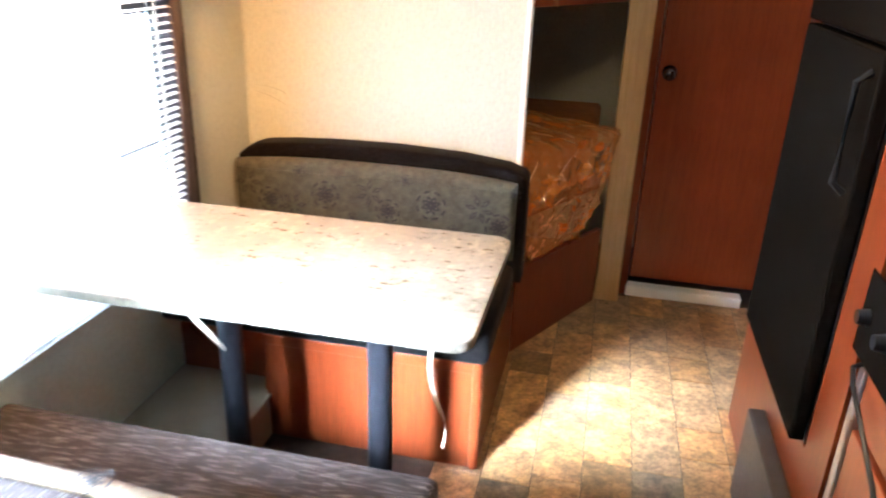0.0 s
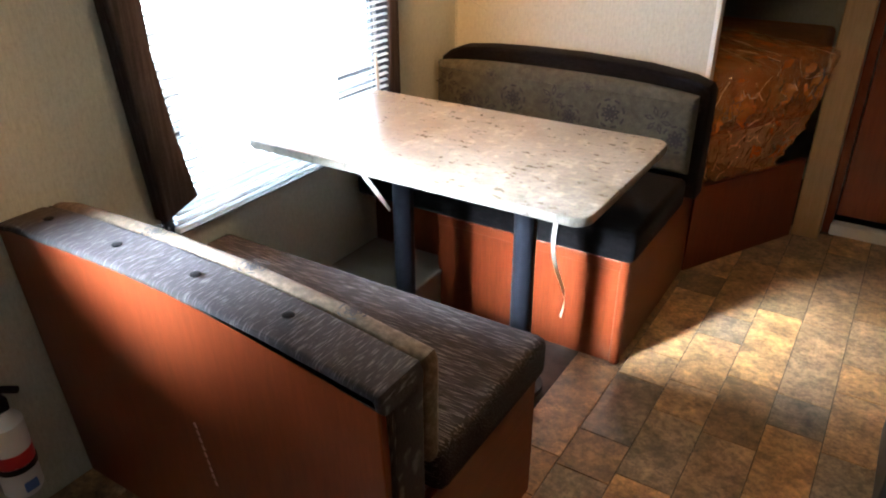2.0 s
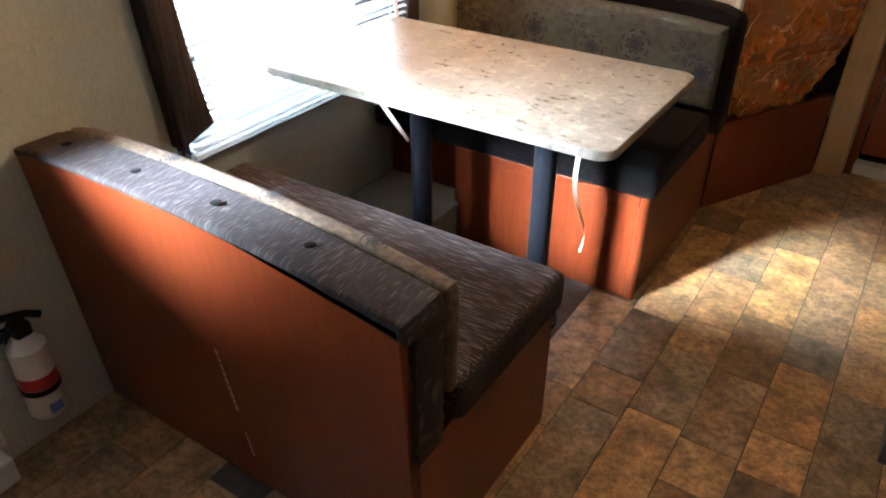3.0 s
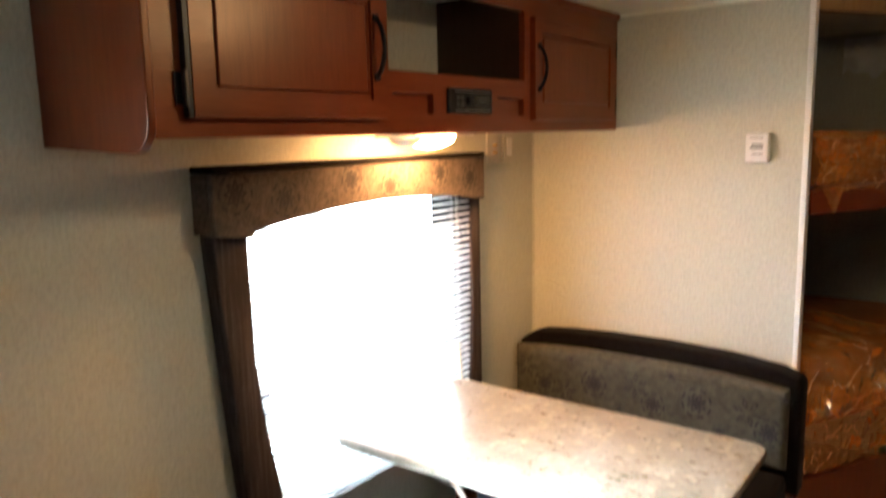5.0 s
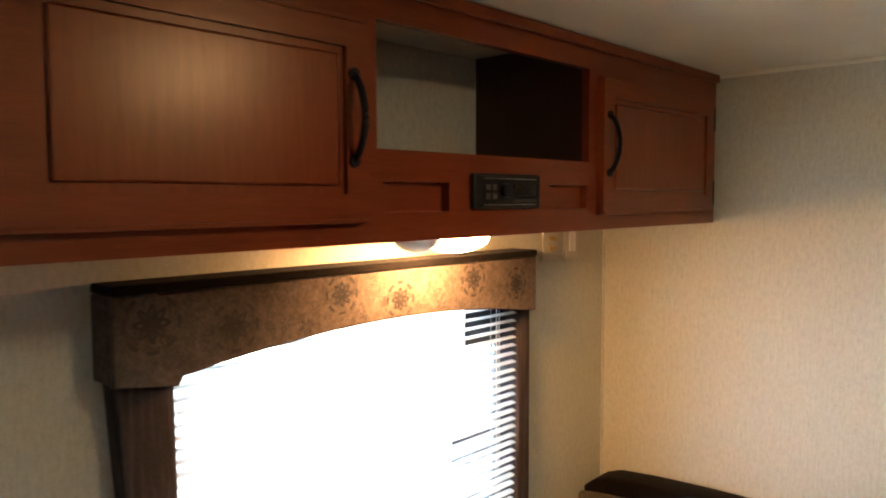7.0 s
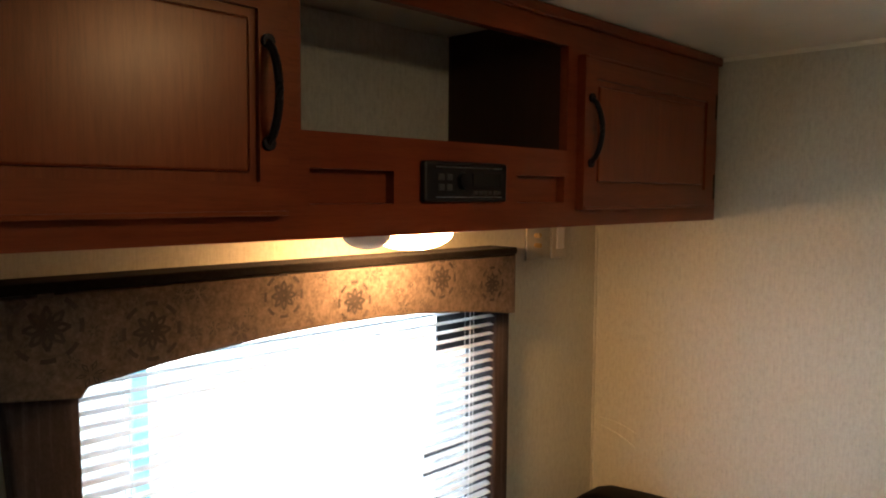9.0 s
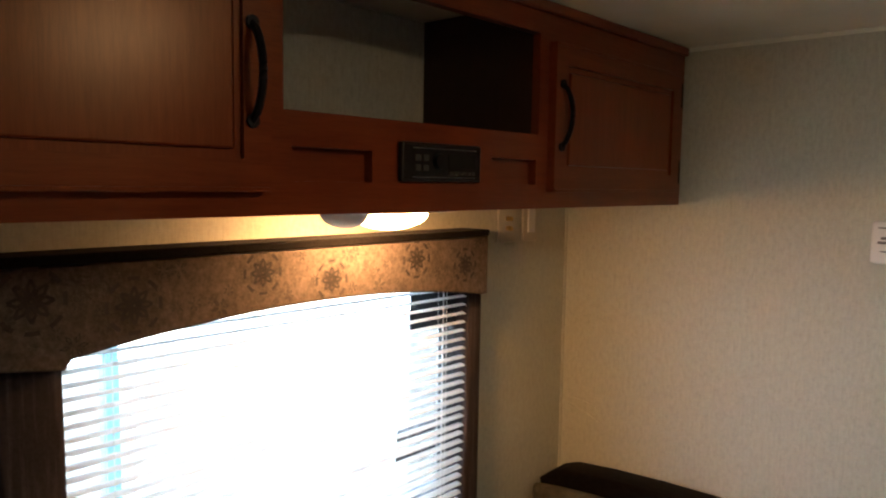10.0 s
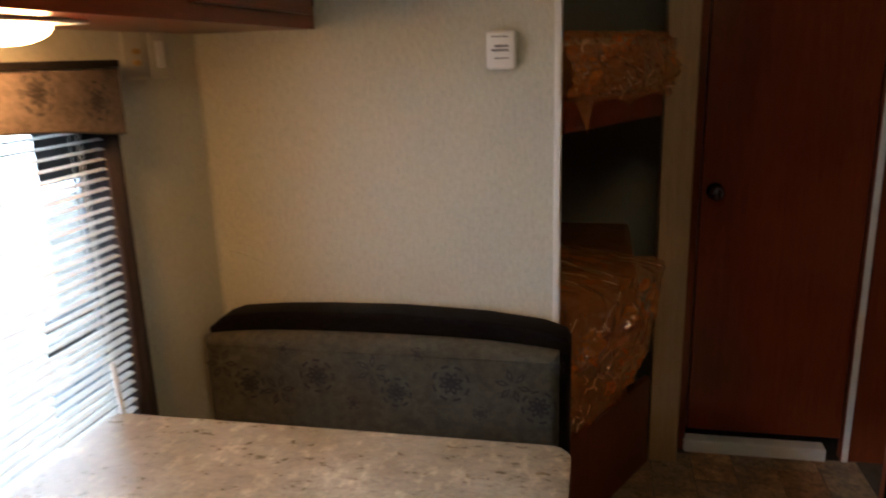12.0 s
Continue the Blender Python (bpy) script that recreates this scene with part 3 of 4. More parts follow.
for x, z in ((-0.89, 0.657), (-0.513, 0.639), (-1.165, 0.585), (-1.33, 0.655)):
    part("flower_motif", star((x, 2.3245, z), 0.05, (1, 0, 0), (0, 0, 1), 0.3 + x), M_MOTIF, face)
for x, z in ((-1.14, 0.71), (-0.765, 0.714), (-0.40, 0.70), (-0.95, 0.56), (-0.60, 0.555)):
    part("flower_motif", flower((x, 2.3245, z), 0.018, (1, 0, 0), (0, 0, 1), 6, x), M_MOTIF, face)

# table
table = thing("dinette_table", (-0.85, 1.58, 0), "mottled beige laminate dinette table on two black legs", "table")
TOP = 0.722
part("tabletop", prism(round_rect(-1.36, -0.35, 1.305, 1.9, 0.045), TOP - 0.024, TOP, "z", 0.003), M_LAMINATE, table, "mottled beige laminate top", True)
for x in (-1.02, -0.62):
    leg = part("leg", rod((x, 1.58, 0.012), (x, 1.58, TOP - 0.036), 0.031, 24), M_BLACK, table, "black tubular table leg", True)
    part("floor_flange", rod((x, 1.58, 0), (x, 1.58, 0.012), 0.075, 24), M_BLACK, leg, "", True)
    part("top_flange", rod((x, 1.58, TOP - 0.036), (x, 1.58, TOP - 0.025), 0.075, 24), M_BLACK, leg, "", True)


def ribbon(points, w, twist):
    bm = bmesh.new()
    prev = None
    for i, p in enumerate(points):
        a = twist * i / len(points)
        d = Vector((math.cos(a), math.sin(a), 0)) * w / 2
        pair = [bm.verts.new(Vector(p) - d), bm.verts.new(Vector(p) + d)]
        if prev:
            bm.faces.new((prev[0], prev[1], pair[1], pair[0]))
        prev = pair
    made = bmesh.ops.extrude_face_region(bm, geom=bm.faces[:])
    for g in made["geom"]:
        if isinstance(g, bmesh.types.BMVert):
            g.co += Vector((0, 0.0015, 0))
    return bm


solid("strap", ribbon([(-0.435 + 0.002 * i - 0.012 * math.sin(i * 0.5), 1.345 + 0.006 * math.sin(i * 0.8), 0.694 - i * 0.021) for i in range(13)], 0.010, 2.6), M_RIBBON, "cream ribbon strap hanging under the table edge", "strap")
solid("strap", ribbon([(-0.99 + 0.009 * i, 1.345 + 0.004 * i, 0.694 - i * 0.014) for i in range(9)], 0.013, 2.2), M_RIBBON, "cream ribbon strap hanging under the table near the wall", "strap")
wheel = thing("wheel_box", (-1.24, 1.59, 0), "beige covered wheel box on the floor under the table", "box")
part("front_board", box((-1.068, 1.265, 0), (-1.053, 1.915, 0.134), 0.003), M_BOX, wheel)
for y in (1.265, 1.9):
    part("end_board", box((-1.395, y, 0), (-1.0685, y + 0.015, 0.134), 0.003), M_BOX, wheel)
part("lid", box((-1.395, 1.26, 0.1345), (-1.048, 1.92, 0.15), 0.005), M_BOX, wheel)

# ---- window dressing ----
blind = thing("venetian_blind", (-1.365, 1.5, 0.53), "white aluminium venetian blind with open slats", "blind")
part("headrail", box((-1.38, 1.045, 1.362), (-1.35, 2.005, 1.392), 0.003), M_SLAT, blind)
part("bottom_rail", box((-1.378, 1.05, 0.535), (-1.354, 2.0, 0.55), 0.004), M_SLAT, blind)
slat_bm = bmesh.new()
prof = [(-0.0125, -0.0035), (-0.006, 0.0), (0.0, 0.0012), (0.006, 0.0), (0.0125, -0.0035)]
for a, b2 in zip(prof, prof[1:]):
    slat_bm.faces.new([slat_bm.verts.new(p) for p in ((a[0], -0.475, a[1]), (b2[0], -0.475, b2[1]), (b2[0], 0.475, b2[1]), (a[0], 0.475, a[1]))])
bmesh.ops.remove_doubles(slat_bm, verts=slat_bm.verts, dist=1e-5)
made = bmesh.ops.extrude_face_region(slat_bm, geom=slat_bm.faces[:])
for g in made["geom"]:
    if isinstance(g, bmesh.types.BMVert):
        g.co.z -= 0.0006
slat_me = mesh_of("slat", slat_bm, M_SLAT, True)
z = 0.568
while z < 1.355:
    ob = new("slat", slat_me)
    ob.parent = blind
    ob.matrix_parent_inverse = Matrix.Translation(-BASES[blind])
    ob.location = (-1.366, 1.525, z)
    ob.rotation_euler = (radians(random.uniform(-0.12, 0.12)), radians(-4 + random.uniform(-2, 2)), 0)
    z += 0.0215
for y in (1.13, 1.53, 1.92):
    for x in (-1.3525, -1.3795):
        part("ladder_cord", rod((x, y, 0.55), (x, y, 1.362), 0.0008, 5), M_SLAT, blind)
wand = part("tilt_wand", rod((-1.345, 1.92, 0.60), (-1.345, 1.90, 0.84), 0.008, 10, r2=0.006), M_TRIM, blind, "cream grip of the tilt wand", True)
part("wand_cord", rod((-1.345, 1.90, 0.84), (-1.345, 1.90, 1.36), 0.0012, 6), M_SLAT, wand)

val = thing("window_valance", (-1.35, 1.475, 1.3), "padded taupe floral window valance with dark side legs", "valance")
VY0, VY1 = 0.943, 2.03


def valance_front():
    low = [(y, z) for y, z in arch(VY0 + 0.115, VY1 - 0.02, 1.325, 1.362)]
    return [(VY0, 1.465), (VY0, 1.325), (VY0 + 0.105, 1.31), *low, (VY1, 1.325), (VY1, 1.465)]


front = part("valance_front", prism(valance_front(), -1.338, -1.317, "x", 0.005), M_VALANCE, val, "", True)
part("valance_top", box((-1.399, VY0, 1.466), (-1.313, VY1, 1.482), 0.004), M_RIM_CLOTH, val)
for y in (VY0, VY1 - 0.02):
    part("valance_return", box((-1.399, y, 1.325), (-1.339, y + 0.02, 1.465), 0.004), M_VALANCE, val)
part("side_leg", prism([(0.955, 1.324), (0.985, 0.9), (1.012, 0.585), (1.12, 0.62), (1.085, 0.8), (1.058, 1.0), (1.055, 1.324)], -1.399, -1.346, "x", 0.008), M_CURTAIN, val, "dark aubergine padded side leg", True)
part("side_leg", prism([(2.045, 1.324), (2.045, 0.9), (2.045, 0.585), (1.97, 0.628), (1.985, 0.8), (1.992, 1.0), (1.992, 1.324)], -1.399, -1.346, "x", 0.008), M_CURTAIN, val, "dark aubergine padded side leg", True)
for y, z, r in ((1.004, 1.418, 0.046), (1.151, 1.396, 0.043), (1.385, 1.428, 0.037), (1.542, 1.402, 0.037), (1.778, 1.426, 0.039), (1.941, 1.402, 0.037)):
    part("flower_motif", flower((-1.3165, y, z), r, (0, 1, 0), (0, 0, 1)), M_INK, front)
for y, z, r in ((1.199, 1.447, 0.017), (1.225, 1.447, 0.017), (1.58, 1.45, 0.015), (1.60, 1.45, 0.015), (1.985, 1.45, 0.015), (1.667, 1.378, 0.018), (1.30, 1.375, 0.018), (1.06, 1.345, 0.022)):
    part("flower_motif", star((-1.3165, y, z), r, (0, 1, 0), (0, 0, 1), y * 9), M_INK, front)

prints = random.Random(12)
for k in range(34):
    y = VY0 + 0.03 + k * (VY1 - VY0 - 0.06) / 33
    z = prints.uniform(1.38, 1.455) if 1.08 < y else prints.uniform(1.335, 1.455)
    part("small_print", star((-1.3166, y, z), prints.uniform(0.007, 0.013), (0, 1, 0), (0, 0, 1), prints.uniform(0, 3)), M_INK, front)


# ---- overhead cabinet ----
CY0, CY1, CX, CB = 0.645, 2.484, -1.045, 1.545
cab = thing("overhead_cabinet", (-1.2, 1.57, CB), "cherry wood overhead cabinet with two doors and an open shelf", "cabinet")
OPEN = (1.237, 1.838, 1.69, 1.885)
INS1, INS2 = (1.25, 1.40, 1.592, 1.64), (1.69, 1.832, 1.592, 1.64)
part("face_frame", plate("x", CX, -0.018, (CY0, CY1), (CB, CEIL - 0.002), [OPEN, INS1, INS2]), M_WOOD_H, cab)
for h in (INS1, INS2):
    part("inset_panel", box((CX - 0.024, h[0] - 0.01, h[2] - 0.01), (CX - 0.0185, h[1] + 0.01, h[3] + 0.01)), M_WOOD_H, cab)
part("bottom_panel", box((-1.398, CY0, CB), (CX - 0.0185, CY1, CB + 0.012)), M_WOOD_H, cab)
part("back_board", box((-1.398, OPEN[0] - 0.003, 1.6905), (-1.362, OPEN[1] + 0.003, CEIL - 0.004)), M_PAPER, cab, "wallpapered back of the open shelf")
part("shelf_board", box((-1.398, OPEN[0] - 0.02, 1.675), (CX - 0.0185, OPEN[1] + 0.02, 1.69)), M_WOOD_H, cab)
# dividers carry the shelf's inner shade in their dark colour
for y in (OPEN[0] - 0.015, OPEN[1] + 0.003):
    part("divider", box((-1.398, y, CB + 0.0125), (CX - 0.0185, y + 0.012, CEIL - 0.003)), M_SHADED_DIVIDER, cab, "shelf divider coloured dark for the shade inside the shelf")
end = [(-1.398, CEIL - 0.002), (-1.398, CB - 0.012)] + [(CX - 0.045 + 0.055 * math.sin(radians(a)), CB + 0.03 - 0.055 * math.cos(radians(a))) for a in range(0, 91, 15)] + [(CX + 0.01, CEIL - 0.002)]
part("end_panel", prism(end, CY0 - 0.016, CY0 - 0.0005, "y", 0.003), M_WOOD_V, cab, "cherry end panel with rounded lower corner")
part("top_moulding", box((CX + 0.0005, CY0, CEIL - 0.024), (CX + 0.012, CY1, CEIL - 0.001), 0.005), M_WOOD_H, cab)


def cabinet_door(ya, yb, za, zb, hinge_left):
    x = CX + 0.001
    w = 0.042
    door = part("door", plate("x", x, 0.018, (ya, yb), (za, zb), [(ya + w, yb - w, za + w, zb - w)]), M_WOOD_H, cab, "raised cherry cabinet door")
    part("door_panel", box((x, ya + w - 0.002, za + w - 0.002), (x + 0.0115, yb - w + 0.002, zb - w + 0.002)), M_WOOD_V, door)
    part("raised_field", box((x + 0.0117, ya + w + 0.012, za + w + 0.012), (x + 0.0155, yb - w - 0.012, zb - w - 0.012), 0.0035, 2), M_WOOD_V, door)
    for lo, hi in (((ya, za), (yb, za + 0.006)), ((ya, zb - 0.006), (yb, zb))):
        part("edge_bead", box((x + 0.0182, lo[0] + 0.003, lo[1]), (x + 0.021, hi[0] - 0.003, hi[1]), 0.001), M_WOOD_H, door)
    yh = ya if hinge_left else yb
    for zc in (za + 0.05, zb - 0.05):
        hinge = part("hinge", rod((x + 0.012, yh - 0.012 if hinge_left else yh + 0.012, zc - 0.03), (x + 0.012, yh - 0.012 if hinge_left else yh + 0.012, zc + 0.03), 0.0055, 10), M_HINGE, door, "worn dark steel hinge", True)
        part("hinge_leaf", box((x, yh - 0.026 if hinge_left else yh + 0.0065, zc - 0.028), (x + 0.004, yh - 0.0115 if hinge_left else yh + 0.02, zc + 0.028)), M_BLACK, hinge)
    part("hinge_gap", box((x, yh - 0.011 if hinge_left else yh + 0.0005, za), (x + 0.016, yh - 0.0005 if hinge_left else yh + 0.006, zb), 0.001), M_BLACK_PL, door, "dark gap strip along the hinges")
    yk = (yb - 0.03) if hinge_left else (ya + 0.021)
    zc = (za + zb) / 2 + 0.005
    pts = [(x + 0.018 + 0.026 * math.sin(math.pi * i / 12) ** 0.6 if 0 < i < 12 else x + 0.018, yk, zc - 0.062 + 0.124 * i / 12) for i in range(13)]
    handle = part("handle", tube(pts, 0.0055, 8), M_BLACK, door, "black arched pull handle", True)
    for zz in (zc - 0.062, zc + 0.062):
        part("handle_foot", rod((x + 0.0182, yk, zz), (x + 0.023, yk, zz), 0.009, 12), M_BLACK, handle, "", True)


cabinet_door(0.712, 1.205, 1.578, 1.872, True)
cabinet_door(1.868, 2.43, 1.578, 1.872, False)

radio = thing("car_stereo", (CX, 1.55, 1.595), "black car stereo set into the cabinet front", "stereo")
part("bezel", box((CX + 0.0005, 1.452, 1.594), (CX + 0.012, 1.648, 1.658), 0.004), M_BLACK_PL, radio)
part("display", box((CX + 0.0125, 1.56, 1.618), (CX + 0.0135, 1.63, 1.64)), M_DISPLAY, radio, "dark display glass")
part("volume_knob", rod((CX + 0.0125, 1.535, 1.628), (CX + 0.022, 1.535, 1.628), 0.013, 20), M_BLACK_PL, radio, "", True)
part("trim_line", box((CX + 0.0125, 1.475, 1.648), (CX + 0.0132, 1.632, 1.6495)), M_STEEL, radio)
part("trim_line", box((CX + 0.0125, 1.475, 1.601), (CX + 0.0132, 1.632, 1.6025)), M_STEEL, radio)
for i in range(6):
    part("button", box((CX + 0.0125, 1.562 + i * 0.0115, 1.606), (CX + 0.0145, 1.571 + i * 0.0115, 1.612), 0.0006), M_VENT, radio)
for i in range(4):
    part("button", box((CX + 0.0125, 1.48 + (i % 2) * 0.018, 1.612 + (i // 2) * 0.016), (CX + 0.0145, 1.493 + (i % 2) * 0.018, 1.622 + (i // 2) * 0.016), 0.0006), M_VENT, radio)


def dome(c, rx, ry, rz, down=True, n=24):
    bm = bmesh.new()
    bmesh.ops.create_uvsphere(bm, u_segments=n, v_segments=14, radius=1, matrix=Matrix.Translation(c) @ Matrix.Diagonal((rx, ry, rz, 1)))
    bmesh.ops.bisect_plane(bm, geom=bm.verts[:] + bm.edges[:] + bm.faces[:], plane_co=c, plane_no=(0, 0, 1), clear_outer=True)
    return bm


lamp = thing("under_cabinet_light", (-1.2, 1.55, CB - 0.03), "lit oval lamp under the overhead cabinet", "lamp")
part("base", box((-1.27, 1.43, CB - 0.008), (-1.13, 1.70, CB - 0.0005), 0.003), M_WHITE, lamp)
part("diffuser", dome((-1.2, 1.585, CB - 0.0085), 0.06, 0.085, 0.032), M_LAMP, lamp, "glowing warm diffuser", True)
part("switch_end", dome((-1.2, 1.475, CB - 0.0085), 0.052, 0.035, 0.026), M_DOME, lamp, "frosted grey end", True)

# ---- small fittings ----
plate1 = thing("coax_plate", (-1.4, 2.2, 1.42), "ivory wall plate with two brass sockets", "wall plate")
part("cover", box((-1.3995, 2.165, 1.435), (-1.393, 2.24, 1.55), 0.003), M_IVORY, plate1)
for z in (1.474, 1.50):
    part("socket", rod((-1.393, 2.203, z), (-1.378, 2.203, z), 0.0065, 12), plain("brass", (0.6, 0.42, 0.15), 0.3, 1.0), plate1, "brass socket", True)
plate2 = thing("outlet_plate", (-1.4, 2.31, 1.42), "ivory wall plate with outlet", "wall plate")
part("cover", box((-1.3995, 2.275, 1.435), (-1.393, 2.345, 1.55), 0.003), M_IVORY, plate2)
part("rocker", box((-1.3928, 2.293, 1.46), (-1.389, 2.327, 1.525), 0.002), M_TRIM, plate2)

thermo = thing("thermostat", (-0.553, 2.48, 1.43), "white thermostat on the wallpapered partition", "thermostat")
part("case", box((-0.592, 2.468, 1.43), (-0.518, 2.4995, 1.524), 0.008, 3), M_WHITE, thermo, "", True)
for k, z in enumerate((1.508, 1.484, 1.474, 1.456)):
    part("label_bar", box((-0.577 + 0.006 * (k % 2), 2.4665, z), (-0.535, 2.4678, z + (0.006 if k in (1, 2) else 0.003))), M_GREY, thermo)

domelight = thing("ceiling_light", (-0.80, 1.31, CEIL), "unlit round frosted ceiling light", "ceiling light")
part("rim", rod((-0.80, 1.31, CEIL - 0.008), (-0.80, 1.31, CEIL - 0.0005), 0.088, 36), M_WHITE, domelight, "", True)
part("diffuser", dome((-0.80, 1.31, CEIL - 0.0085), 0.077, 0.077, 0.02, n=36), M_DOME, domelight, "frosted white dome", True)

twin = thing("ceiling_light", (-0.14, 1.39, CEIL), "lit twin ceiling light with two square lenses", "ceiling light")
part("base", box((-0.315, 1.30, CEIL - 0.012), (0.035, 1.48, CEIL - 0.0005), 0.004), M_WHITE, twin)
for x in (-0.23, -0.05):
    part("lens", prism(round_rect(x - 0.075, x + 0.075, 1.31, 1.47, 0.02), CEIL - 0.042, CEIL - 0.0125, "z", 0.01), M_CLAMP, twin, "glowing square lens", True)

smoke = thing("smoke_alarm", (-0.05, 3.0, CEIL), "white smoke alarm on the ceiling by the post", "alarm")
part("case", rod((-0.05, 3.03, CEIL - 0.035), (-0.05, 3.03, CEIL - 0.0005), 0.055, 28, r2=0.06), M_WHITE, smoke, "", True)

ext = thing("fire_extinguisher", (-1.345, 0.50, 0.12), "white fire extinguisher strapped to the wall by the entry", "extinguisher")
ex, ey = -1.345, 0.505
part("cylinder", rod((ex, ey, 0.125), (ex, ey, 0.31), 0.042, 28), M_WHITE, ext, "", True)
part("shoulder", rod((ex, ey, 0.31), (ex, ey, 0.34), 0.042, 28, r2=0.02), M_WHITE, ext, "", True)
part("foot", rod((ex, ey, 0.115), (ex, ey, 0.125), 0.036, 28, r2=0.042), M_WHITE, ext, "", True)
part("label_red", rod((ex, ey, 0.205), (ex, ey, 0.24), 0.0425, 28), M_RED, ext, "red label band", True)
part("label_blue", prism(round_rect(ey - 0.015, ey + 0.015, 0.135, 0.16, 0.003), ex + 0.0405, ex + 0.044, "x"), M_BLUE, ext, "blue label patch")
part("strap", rod((ex, ey, 0.19), (ex, ey, 0.204), 0.0445, 28), M_BLACK_PL, ext, "black bracket strap", True)
part("valve", box((ex - 0.02, ey - 0.02, 0.34), (ex + 0.02, ey + 0.02, 0.375), 0.006), M_BLACK_PL, ext)
part("lever", tube([(ex, ey - 0.06, 0.41), (ex, ey - 0.03, 0.40), (ex, ey + 0.02, 0.385), (ex, ey + 0.05, 0.365)], 0.009, 8), M_BLACK_PL, ext, "", True)
part("nozzle", rod((ex, ey - 0.02, 0.36), (ex, ey - 0.05, 0.35), 0.008, 10), M_BLACK_PL, ext, "", True)
part("bracket", box((-1.3995, ey - 0.02, 0.16), (-1.388, ey + 0.02, 0.34)), M_BLACK_PL, ext)

# ---- bunks ----
bunk = thing("bunk_bed", (-0.6, 3.2, 0), "built-in cherry wood bunk beds with an angled front", "bunk bed")


def angled(z0, z1, thick=0.018):
    return prism([(-0.4, 2.545), (-0.11, 3.09), (-0.11 - thick, 3.1), (-0.4 - thick, 2.555)], z0, z1, "z")


part("base_panel", angled(0, 0.34), M_WOOD_V, bunk, "angled cherry wood base")
POLY = [(-0.425, 2.56), (-0.135, 3.105), (-0.135, 3.79), (-1.39, 3.79), (-1.39, 2.56)]
part("lower_platform", prism(POLY, 0.515, 0.535, "z"), M_WOOD_X, bunk)
part("upper_platform", prism(POLY, 1.32, 1.335, "z"), M_WOOD_X, bunk)
part("upper_rail", angled(1.26, 1.34), M_WOOD_X, bunk)


def mattress(z0, z1, hem, seed, slant, label):
    ob = thing("mattress", (-0.7, 3.2, z0), label, "mattress", "bunk mattresses")
    poly = [(-0.45, 2.59), (-0.17, 3.125), (-0.17, 3.78), (-1.38, 3.78), (-1.38, 2.59)]
    part("core", prism(poly, z0, z1, "z", 0.03), M_MATTRESS, ob, "amber brown mattress", True)
    # film over the angled front and the top, in loose hanging folds
    bm = bmesh.new()
    a, b = Vector((-0.425, 2.562, 0)), Vector((-0.105, 3.098, 0))
    outv = Vector((b.y - a.y, a.x - b.x, 0)).normalized()
    n, mrows = 58, 42
    grid, crumple = [], random.Random(int(seed))
    for j in range(mrows + 1):
        s = j / mrows
        row = []
        for i in range(n + 1):
            u = i / n
            wide = 1.0 - slant * (1 - min(1, s / 0.6))
            p = a.lerp(b, u * wide)
            if s < 0.65:
                q = Vector((p.x, p.y, hem + (z1 + 0.015 - hem) * s / 0.65)) + outv * (0.012 + 0.02 * math.sin(math.pi * min(1, s / 0.65)))
            else:
                q = Vector((p.x, p.y, z1 + 0.02)) - outv * 0.75 * (s - 0.65) / 0.35
            fold = abs(noise.noise(Vector((u * 9 + 1.5 * s, s * 2.2, seed))))
            ridge = (0.5 - abs(noise.noise(Vector((u * 7 + s * 6, s * 9 - u * 3, seed + 5))))) ** 3
            small = abs(noise.noise(Vector((u * 26, s * 22, seed + 9))))
            w = 0.045 * fold + 0.16 * ridge + 0.012 * small
            q += (outv * 0.8 + Vector((0, 0, 0.45 if s > 0.5 else 0))) * w
            q += Vector((crumple.uniform(-1, 1), crumple.uniform(-1, 1), crumple.uniform(-1, 1))) * 0.0055
            if j == 0:
                q.z += noise.noise(Vector((u * 6, seed, 0))) * 0.03
            row.append(bm.verts.new(q))
        grid.append(row)
    for r0, r1 in zip(grid, grid[1:]):
        for i in range(n):
            quad = (r0[i], r0[i + 1], r1[i + 1], r1[i])
            k = crumple.randrange(2)
            bm.faces.new((quad[k], quad[k + 1], quad[(k + 2) % 4]))
            bm.faces.new((quad[(k + 2) % 4], quad[(k + 3) % 4], quad[k]))
    # thin pale tubes laid over the film as painted glints
    folds = []
    for k in range(26):
        j, i = crumple.randrange(3, mrows - 2), crumple.randrange(2, n - 2)
        dj, di = crumple.uniform(-1.6, 1.6), crumple.uniform(-1.6, 1.6)
        pts = []
        for step in range(crumple.randrange(4, 10)):
            jj, ii = int(j + dj * step), int(i + di * step)
            if 0 <= jj <= mrows and 0 <= ii <= n:
                pts.append(grid[jj][ii].co + outv * 0.002)
            dj += crumple.uniform(-0.25, 0.25)
        if len(pts) > 2:
            folds.append(tube(pts, crumple.uniform(0.0005, 0.0014), 5))
    film = part("film", bm, M_WRAP, ob, "amber crinkled plastic film")
    for fold in folds:
        part("film_glint", fold, M_GLINT, film, "pale thread standing for a glint on the film", True)
    return ob


mattress(0.536, 0.745, 0.36, 3.0, 0.36, "amber mattress in crinkled amber film on the lower bunk")
top = mattress(1.342, 1.485, 1.33, 8.0, 0.0, "amber mattress in crinkled amber film on the upper bunk")
# wavy whitish sheet added for a pale patch high on the bunk wall
sheet = bmesh.new()
rows = []
for j in range(13):
    rows.append([sheet.verts.new((-0.52 + 0.36 * i / 18, 3.785 - 0.03 * abs(noise.noise(Vector((i * 0.33, j * 0.16, 2.0)))) - 0.004, 1.93 - 0.2 * j / 12 * (0.8 + 0.3 * noise.noise(Vector((i * 0.4, 0, 7)))))) for i in range(19)])
